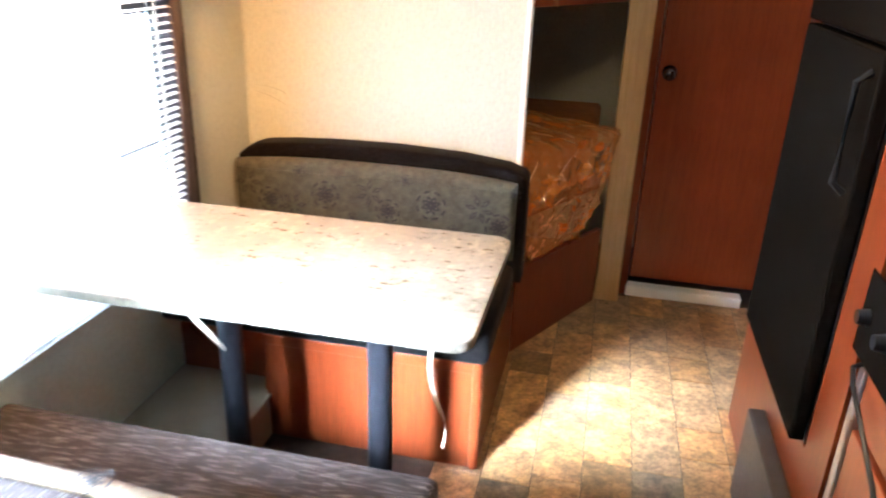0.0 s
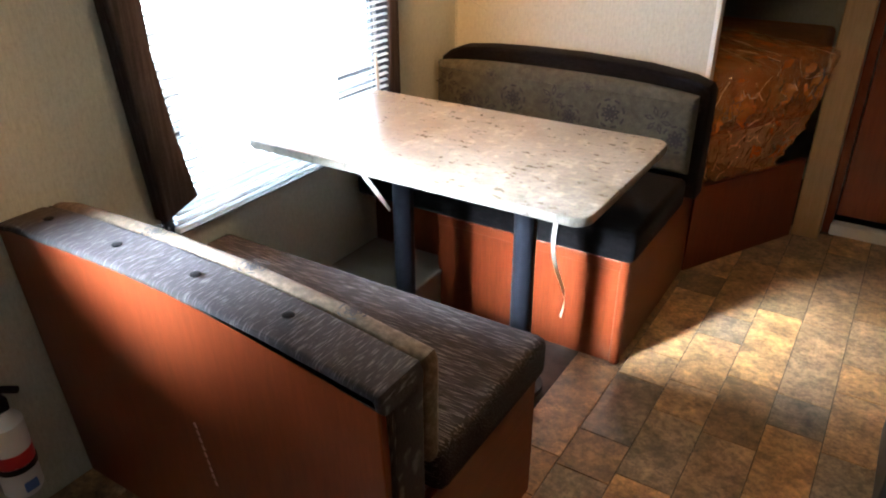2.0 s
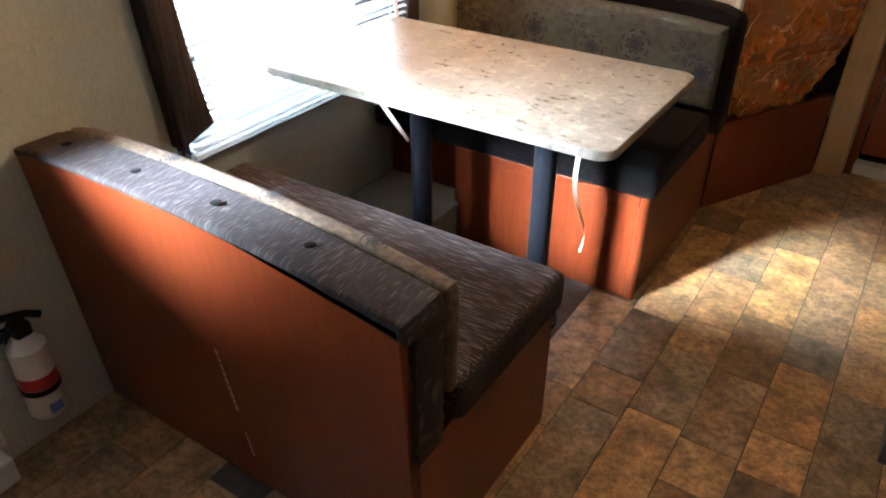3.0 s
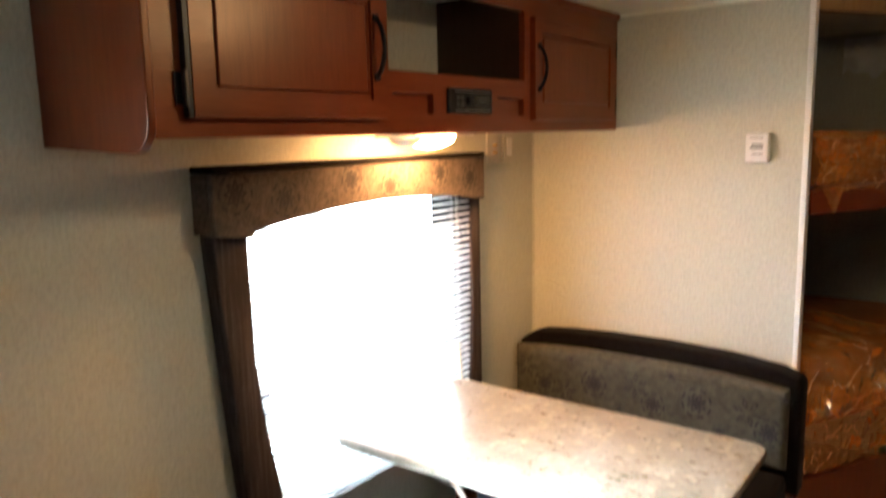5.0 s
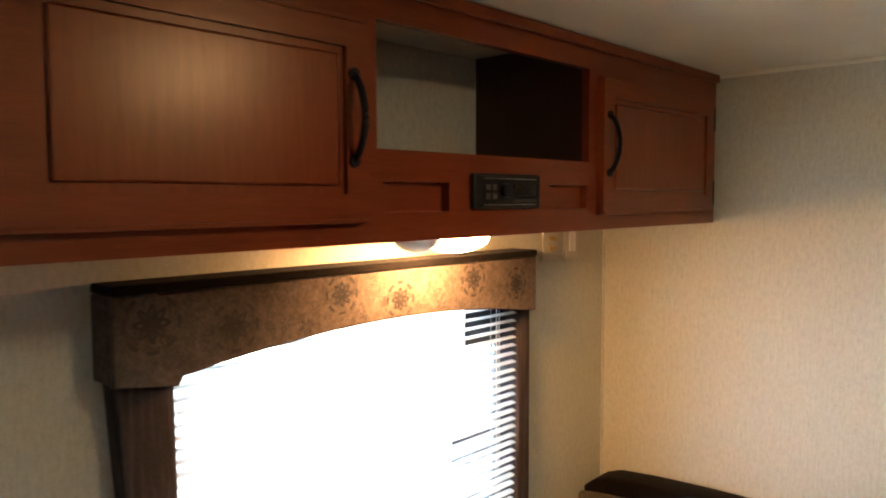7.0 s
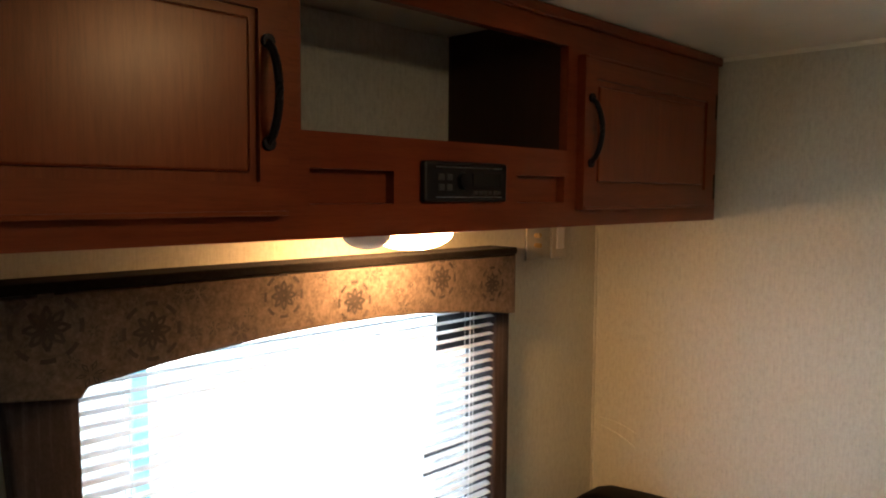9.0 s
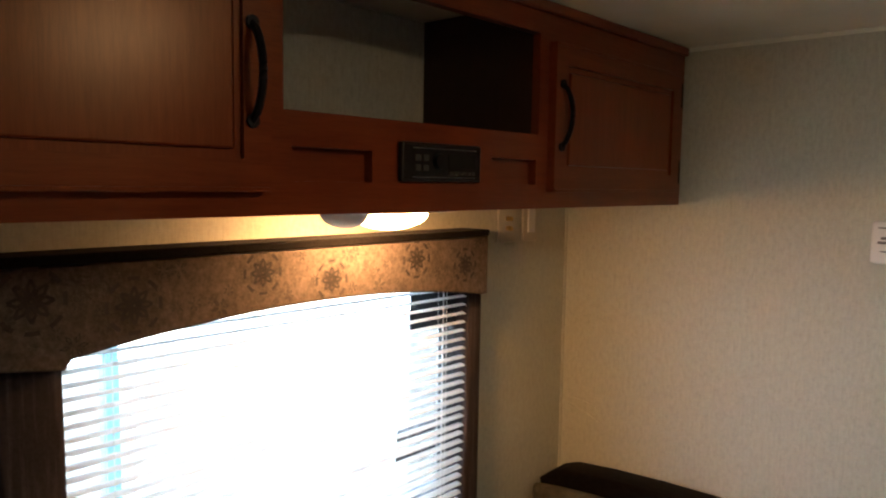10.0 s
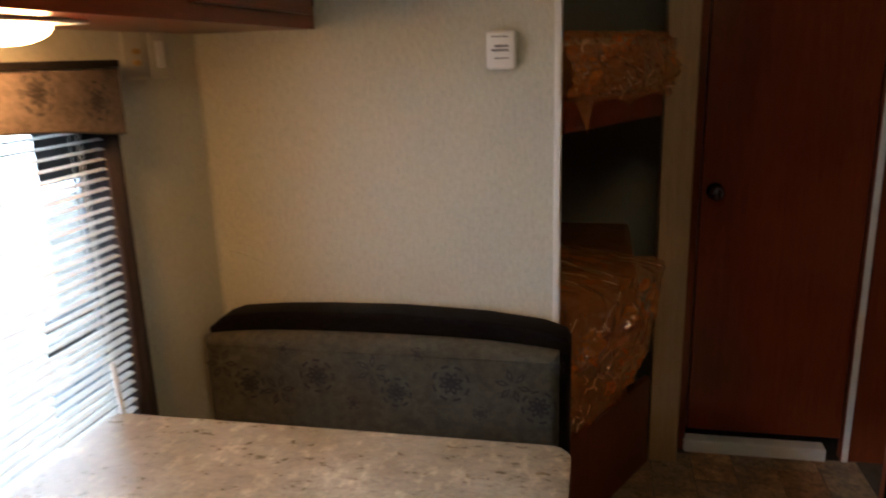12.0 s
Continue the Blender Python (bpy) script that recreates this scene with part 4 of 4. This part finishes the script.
for r0, r1 in zip(rows, rows[1:]):
    for i in range(18):
        sheet.faces.new((r0[i], r0[i + 1], r1[i + 1], r1[i]))
M_SHEET = plain("milky_white_surface", (0.62, 0.63, 0.62), 0.3, 0, 0.1)
solid("whitish_sheet", sheet, M_SHEET, "milky white wavy sheet in place of a pale patch on the bunk wall", "plastic sheet", True)

flap = bmesh.new()
fa = [flap.verts.new(p) for p in ((-0.375, 2.575, 1.345), (-0.325, 2.67, 1.345), (-0.34, 2.60, 1.25), (-0.352, 2.615, 1.30))]
flap.faces.new((fa[0], fa[3], fa[1])), flap.faces.new((fa[0], fa[2], fa[3])), flap.faces.new((fa[3], fa[2], fa[1]))
part("film_flap", flap, M_WRAP, top)

# ---- kitchen side ----
FX = 0.37
fc = thing("fridge_cabinet", (0.7, 2.0, 0), "tall cherry wood cabinet around the fridge", "cabinet")
part("face_frame", plate("x", FX, 0.02, (1.44, 2.32), (0.0, CEIL - 0.002), [(1.58, 2.23, 0.42, 1.75)]), M_WOOD_V, fc)
part("side_panel", box((FX + 0.0205, 2.30, 0), (0.998, 2.32, CEIL - 0.002)), M_WOOD_V, fc)
part("side_panel", box((FX + 0.0205, 1.44, 0), (0.998, 1.46, CEIL - 0.002)), M_WOOD_V, fc)
part("vent_grille", box((FX - 0.045, 1.54, 0.0), (FX - 0.0005, 1.93, 0.29), 0.006), M_VENT, fc, "dark grey furnace vent cover")
fridge = thing("refrigerator", (0.65, 1.96, 0.42), "black glossy refrigerator built into the tall cabinet", "refrigerator")
part("body", box((FX + 0.0005, 1.59, 0.425), (0.95, 2.22, 1.74)), M_BLACK_PL, fridge)
part("door", box((FX - 0.035, 1.592, 0.43), (FX - 0.0005, 2.215, 1.28), 0.006), M_FRIDGE, fridge, "black glossy lower door")
part("freezer_door", box((FX - 0.035, 1.592, 1.29), (FX - 0.0005, 2.215, 1.735), 0.006), M_FRIDGE, fridge, "black glossy freezer door")
part("handle", tube([(FX - 0.036, 1.63, 1.0), (FX - 0.06, 1.63, 1.02), (FX - 0.06, 1.63, 1.22), (FX - 0.036, 1.63, 1.24)], 0.008, 8), M_BLACK_PL, fridge, "", True)

base = thing("kitchen_cabinet", (0.7, 0.5, 0), "cherry wood base cabinet of the kitchen", "cabinet")
part("body", box((FX + 0.02, -0.6, 0.08), (0.998, 1.38, 0.86)), M_WOOD_V, base)
part("toe_kick", box((FX + 0.07, -0.6, 0), (0.998, 1.38, 0.08)), M_BLACK_PL, base)
for ya, yb in ((0.95, 1.375), (0.48, 0.93), (0.0, 0.47)):
    d = part("door", box((FX, ya, 0.12), (FX + 0.0195, yb, 0.62), 0.003), M_WOOD_V, base)
    part("drawer_front", box((FX, ya, 0.64), (FX + 0.0195, yb, 0.84), 0.003), M_WOOD_H, base)
solid("worktop", box((FX - 0.02, -0.6, 0.862), (0.998, 1.348, 0.9), 0.008), M_LAMINATE, "mottled beige laminate kitchen worktop", "worktop")
solid("filler_strip", box((FX + 0.002, 1.395, 0.0), (FX + 0.03, 1.425, 0.86), 0.004), M_STEEL, "pale metal filler strip beside the kitchen cabinet", "strip")
solid("cable", tube([(0.372, 1.41, 0.74), (0.352, 1.40, 0.735), (0.345, 1.36, 0.72), (0.343, 1.28, 0.69), (0.343, 1.17, 0.64), (0.346, 1.08, 0.56), (0.35, 1.0, 0.45), (0.362, 0.95, 0.30)], 0.005, 8), M_BLACK_PL, "black power cable hanging across the kitchen cabinet front", "cable", True)
stove = thing("cooktop", (0.65, 1.2, 0.9), "black gas cooktop set on the worktop", "cooktop")
part("top", box((FX + 0.0, 0.96, 0.9005), (0.9, 1.37, 0.925), 0.006), M_FRIDGE, stove)
part("front_panel", box((FX - 0.024, 0.96, 0.77), (FX - 0.0205, 1.415, 0.93), 0.0015), M_FRIDGE, stove, "black glossy control panel")
for y in (1.02, 1.15, 1.28, 1.375):
    part("control_knob", rod((FX - 0.0245, y, 0.85), (FX - 0.045, y, 0.85), 0.016, 16, r2=0.013), M_BLACK_PL, stove, "", True)
for y in (1.06, 1.16, 1.26):
    part("control_knob", rod((FX + 0.03, y, 0.9255), (FX + 0.03, y, 0.95), 0.017, 16), M_STEEL, stove, "steel control knob", True)
part("grate", tube([(0.47, 0.99, 0.94), (0.85, 0.99, 0.94), (0.85, 1.34, 0.94), (0.47, 1.34, 0.94), (0.47, 0.99, 0.94)], 0.006, 6), M_BLACK, stove)
for x, y in ((0.47, 0.99), (0.85, 0.99), (0.85, 1.34), (0.47, 1.34)):
    part("grate_foot", rod((x, y, 0.9255), (x, y, 0.94), 0.006, 6), M_BLACK, stove)

# ---- floor ----
floor = tagged(new("floor", mesh_of("floor", plate("z", -0.004, -0.04, (-1.4, 1.0), (-2.2, 3.8)), M_GROUT)), "mottled brown stone-look vinyl tile floor", "floor", kind="structure")
TILE_W = 0.145
tile_meshes = {}


def tile_mesh(w, length):
    key = (round(w, 3), round(length, 3))
    if key not in tile_meshes:
        g = 0.0012
        tile_meshes[key] = mesh_of("tile", box((g, g, -0.004), (w - g, length - g, 0.0), 0.0012, 1), M_TILE)
    return tile_meshes[key]


rng = random.Random(4)
x = -1.4
while x < 0.98:
    y = -1.9 - rng.uniform(0, 0.3)
    lengths = [0.16, 0.30, 0.30, 0.16, 0.45, 0.30]
    i = rng.randrange(6)
    while y < 3.2:
        length = lengths[i % 6]
        mid = (x + TILE_W / 2, y + length / 2)
        hidden = (mid[0] < -0.48 and 0.75 < mid[1]) or mid[0] > 0.6
        end_y = min(y + length, 3.2)
        if not hidden and end_y - y > 0.03:
            t = new("tile", tile_mesh(TILE_W, end_y - y))
            t.parent = floor
            t.location = (x, y, 0)
        y += length
        i += 1 if rng.random() < 0.8 else 2
    x += TILE_W
